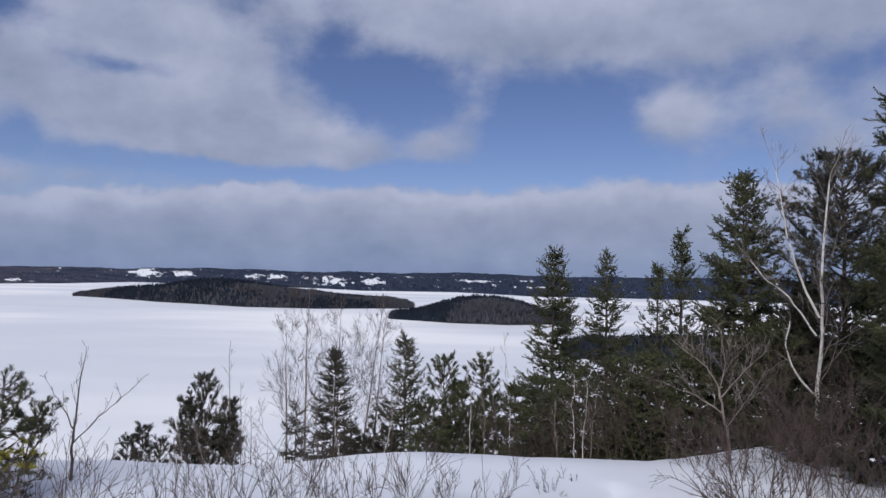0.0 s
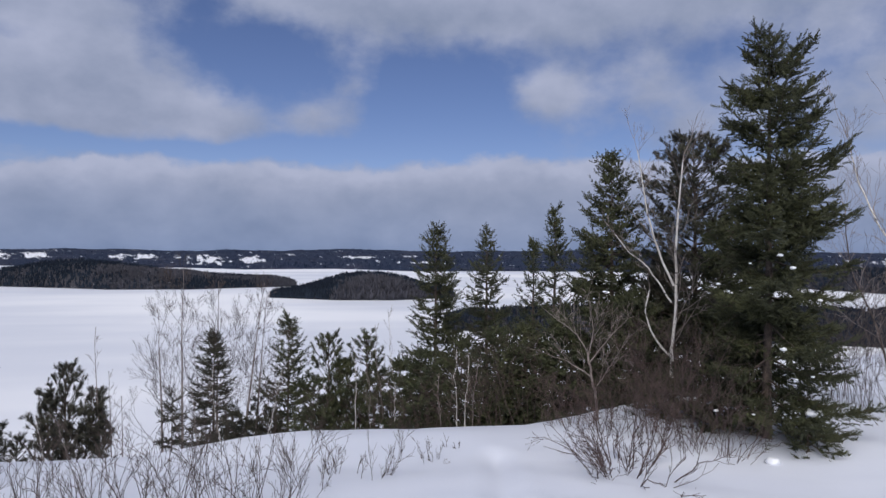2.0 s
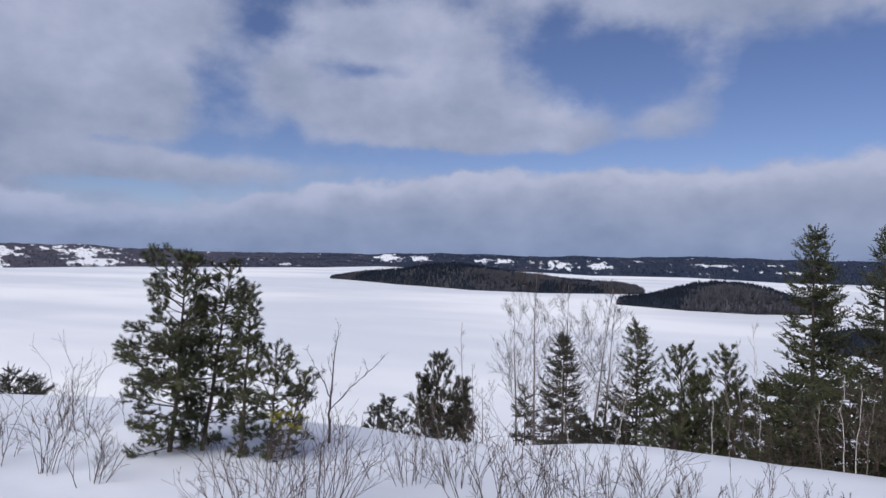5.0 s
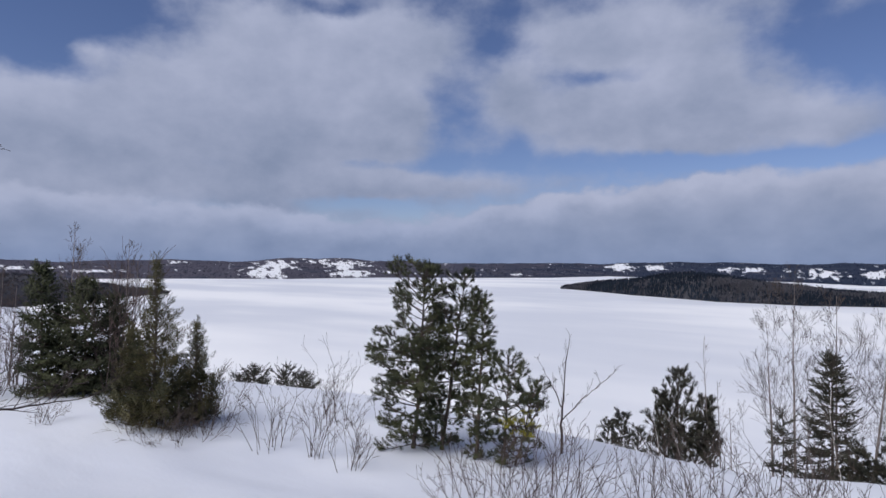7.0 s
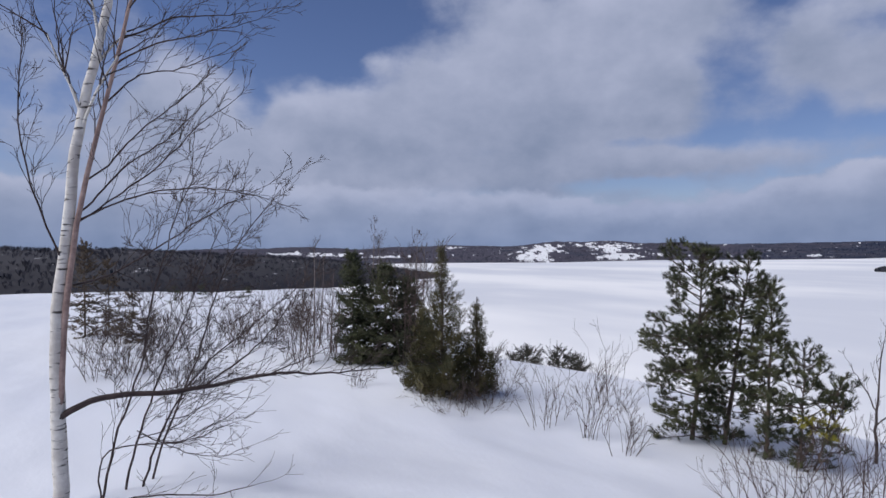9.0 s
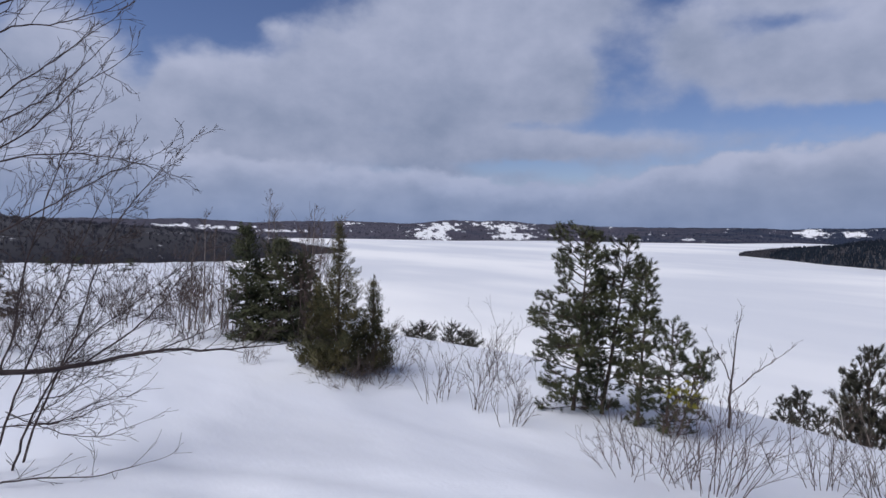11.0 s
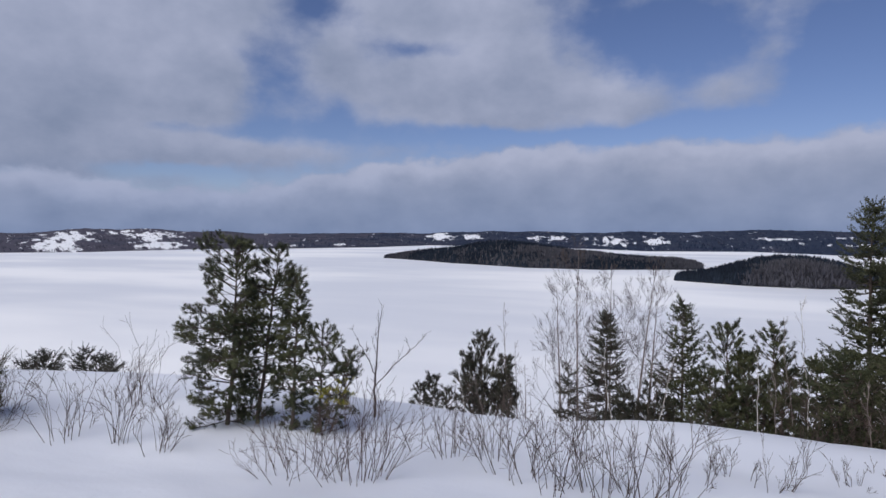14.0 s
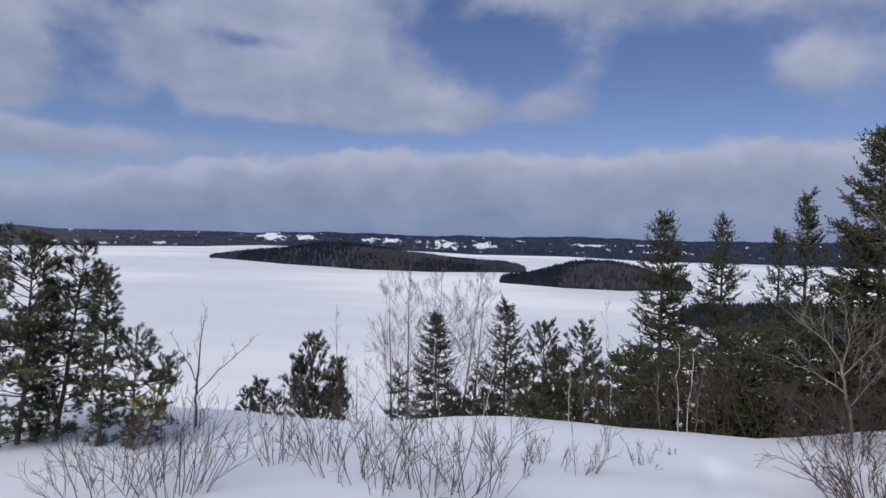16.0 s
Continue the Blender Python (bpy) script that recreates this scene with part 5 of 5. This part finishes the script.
# ---- the white birch close by ----
g_n = np.random.default_rng(70)
STAND[:] = (0.09, 0.07)
birch = thing("birch", at(95.4, 7.45), "white birch with dark knots and spreading bare twigs", "birch tree", "white birches")
fine = Build()
guided(birch, "trunk", [(95.4, -20.5), (95.4, -18.3), (95.5, -12.9), (95.7, -8.8), (95.4, -3.8), (94.6, 2.8), (94.3, 7.4), (93.5, 11.9), (92.3, 16.4), (91.2, 22.0), (90.4, 28.0), (90.0, 34.0)], 7.45, 7.35, 0.078, 0.022, M_BIRCH, g_n, fine, 0.35, 1.0, 3, sides=12, first=0.45)
guided(birch, "trunk", [(95.5, -12.6), (95.2, -8.8), (94.9, -3.8), (93.9, 3.9), (92.5, 9.8), (90.8, 16.7), (89.4, 22.0), (88.4, 28.0)], 7.42, 7.2, 0.036, 0.010, M_PINK_BARK, g_n, fine, 0.20, 0.8, 2, sides=8, first=0.5)
for line in ([(94.4, 2.2), (93.0, 3.0), (90.2, 4.4), (87.0, 5.1), (83.7, 5.2), (80.5, 4.6)], [(94.4, 2.0), (93.0, 3.0), (91.3, 4.5), (89.3, 5.8), (86.9, 8.3), (85.1, 10.5), (83.3, 11.7)], [(94.0, 3.0), (92.5, 4.5), (91.3, 6.2), (89.4, 7.8), (87.3, 9.2), (85.9, 10.9), (84.5, 12.3)],
             [(93.6, 5.4), (91.8, 6.8), (90.2, 9.0), (88.1, 10.9), (85.9, 12.8), (84.5, 14.2)], [(92.2, 11.4), (90.7, 13.1), (89.2, 14.3), (86.9, 14.4), (85.5, 15.2), (83.0, 16.3)], [(91.4, 14.4), (89.9, 15.6), (87.7, 16.7), (84.5, 17.6), (81.5, 18.6)], [(90.8, 16.5), (88.0, 17.9), (87.0, 18.7), (84.8, 18.8), (81.1, 19.5)],
             [(94.4, -2.6), (91.7, -1.9), (88.7, 0.0), (86.3, 1.7), (84.4, 3.1), (81.3, 4.7)], [(94.0, 11.5), (94.8, 13.8), (95.2, 15.3), (95.4, 18.3)], [(95.0, -1.0), (97.0, 4.0), (98.0, 10.0), (97.5, 16.0)]):
    guided(birch, "limb", line, 7.4, 7.0, 0.011, 0.004, M_TWIG_DARK, g_n, fine, 0.12, 0.50, 2, bias=(0, 0.22, 0.22))
guided(birch, "limb", [(95.4, -12.5), (94.1, -11.7), (92.6, -11.3), (90.1, -11.4), (87.1, -11.5), (83.2, -11.1), (80.1, -10.6), (78.7, -10.5), (75.3, -10.9), (71.0, -10.6)], 7.4, 6.8, 0.034, 0.006, M_TWIG_DARK, g_n, fine, 0.12, 0.55, 2, bias=(0.2, 0.25, 0.2))
guided(birch, "limb", [(85.3, -11.4), (83.7, -10.4), (81.1, -8.7), (79.6, -7.1), (77.3, -3.9)], 7.1, 6.8, 0.011, 0.004, M_TWIG_DARK, g_n, fine, 0.15, 0.42, 2, bias=(0.1, 0.2, 0.15))
guided(birch, "limb", [(79.6, -10.6), (77.4, -9.8), (75.6, -9.2), (74.2, -8.0)], 6.95, 6.8, 0.008, 0.003, M_TWIG_DARK, g_n, fine, 0.13, 0.35, 1, bias=(0.1, 0.2, 0.15))
tagged(part("crown", fine, M_TWIG_DARK, birch, "dark fine bare twigs"), kind="stuff")
SIDE = "young birch stems beside the white birch"
for line, low in (([(93.0, -20.3), (92.6, -18.6), (91.4, -13.6), (89.5, -8.9), (89.1, -4.8), (88.1, -1.0), (87.0, 3.1), (85.6, 6.0)], 7.3), ([(91.0, -18.9), (90.7, -17.0), (89.6, -13.4), (88.3, -9.8), (86.2, -5.2), (85.2, -2.2), (84.0, 0.8)], 7.6),
                  ([(89.8, -18.9), (89.4, -17.0), (87.7, -13.2), (85.4, -9.9), (82.8, -7.8), (79.9, -5.5), (78.2, -4.2)], 7.6), ([(89.4, -19.2), (88.2, -15.2), (85.5, -9.0), (83.8, -3.0), (82.4, 0.4), (81.2, 1.6), (79.5, 4.0)], 7.9)):
    sap = thing("sapling", at(line[0][0], low), "dark leaning young stem with bare twigs", "sapling", SIDE)
    fine = Build()
    guided(sap, "stem", line, low, low - 0.2, 0.014, 0.004, M_TWIG_DARK, g_n, fine, 0.12, 0.70, 3, bias=(0.1, 0.32, 0.0))
    if fine.v:
        tagged(part("crown", fine, M_TWIG_DARK, sap, "dark fine bare twigs"), kind="stuff")
for line in ([(90.0, -14.8), (87.4, -14.4), (85.0, -12.7), (84.2, -11.6)], [(90.1, -14.2), (88.4, -15.3), (85.9, -16.6), (83.6, -17.0), (81.1, -16.3)], [(88.4, -15.3), (86.6, -15.6), (85.0, -14.6), (83.0, -13.8)], [(88.0, -13.6), (86.0, -13.4), (84.0, -12.2), (82.4, -12.4)]):
    guided(sap, "limb", line, 7.5, 7.2, 0.006, 0.003, M_TWIG_DARK, g_n, None, 0.12, 0.38, 1, bias=(0.1, 0.3, 0.0))
low_branch = thing("fallen_branch", at(92.7, 7.05), "dark bare branch lying over the snow", "branch")
guided(low_branch, "limb", [(92.7, -19.4), (90.8, -19.0), (87.1, -19.3), (84.6, -19.9), (81.0, -19.4)], 7.05, 6.6, 0.010, 0.004, M_TWIG_DARK, g_n, None, 0.16, 0.45, 1, bias=(0.1, 0.2, 0.05))
guided(low_branch, "limb", [(92.7, -19.2), (92.9, -15.6), (90.8, -15.0), (87.1, -15.7), (83.2, -14.5)], 7.05, 6.7, 0.009, 0.004, M_TWIG_DARK, g_n, None, 0.16, 0.45, 1, bias=(0.1, 0.2, 0.05))

STAND[:] = (0.0, 0.0)
# ---- bare shrubs on the snow ----
SHRUBS = [(54.9, 9.3, 0.82, 0.5, 10), (51.2, 8.75, 0.85, 0.4, 10), (50.3, 10.8, 1.0, 0.5, 6), (48.6, 10.6, 0.9, 0.5, 6), (48.0, 8.0, 0.56, 0.38, 10), (53.6, 9.8, 0.4, 0.3, 3),
          (45.6, 10.6, 0.8, 0.4, 3), (47.4, 9.6, 0.4, 0.4, 3), (31.0, 6.2, 0.72, 0.8, 26), (36.2, 6.55, 0.66, 0.9, 22)]
NEAR = [(13.2, 6.1, 0.84, 0.9, 17), (8.4, 5.9, 0.80, 0.9, 19), (4.6, 6.0, 0.74, 0.9, 15), (16.4, 6.4, 0.62, 0.6, 9), (22.8, 7.1, 0.62, 0.5, 12), (18.4, 7.1, 0.62, 0.5, 13),
        (20.6, 7.6, 0.4, 0.4, 4), (25.4, 7.4, 0.5, 0.3, 3), (-4.2, 7.1, 0.50, 0.5, 8), (-1.6, 7.3, 0.5, 0.4, 6), (-9.7, 7.8, 0.34, 0.5, 6), (-11.2, 8.4, 0.28, 0.25, 3), (1.2, 6.6, 0.5, 0.5, 6)]
for i, (a, d, h, w, n) in enumerate(SHRUBS + NEAR):
    shrub("shrub", at(a, d), h, w, "bare brown shrub stems rising from the snow", 80 + i, n, r0=0.0062 if i < 8 else 0.0055, mat=M_TWIG_RED if i in (8, 9) else None, kids=(3, 4), min_r=0.0020 if i < 8 else 0.0017, spreadf=0.50 if i < 8 else 0.42, curl=0.09)
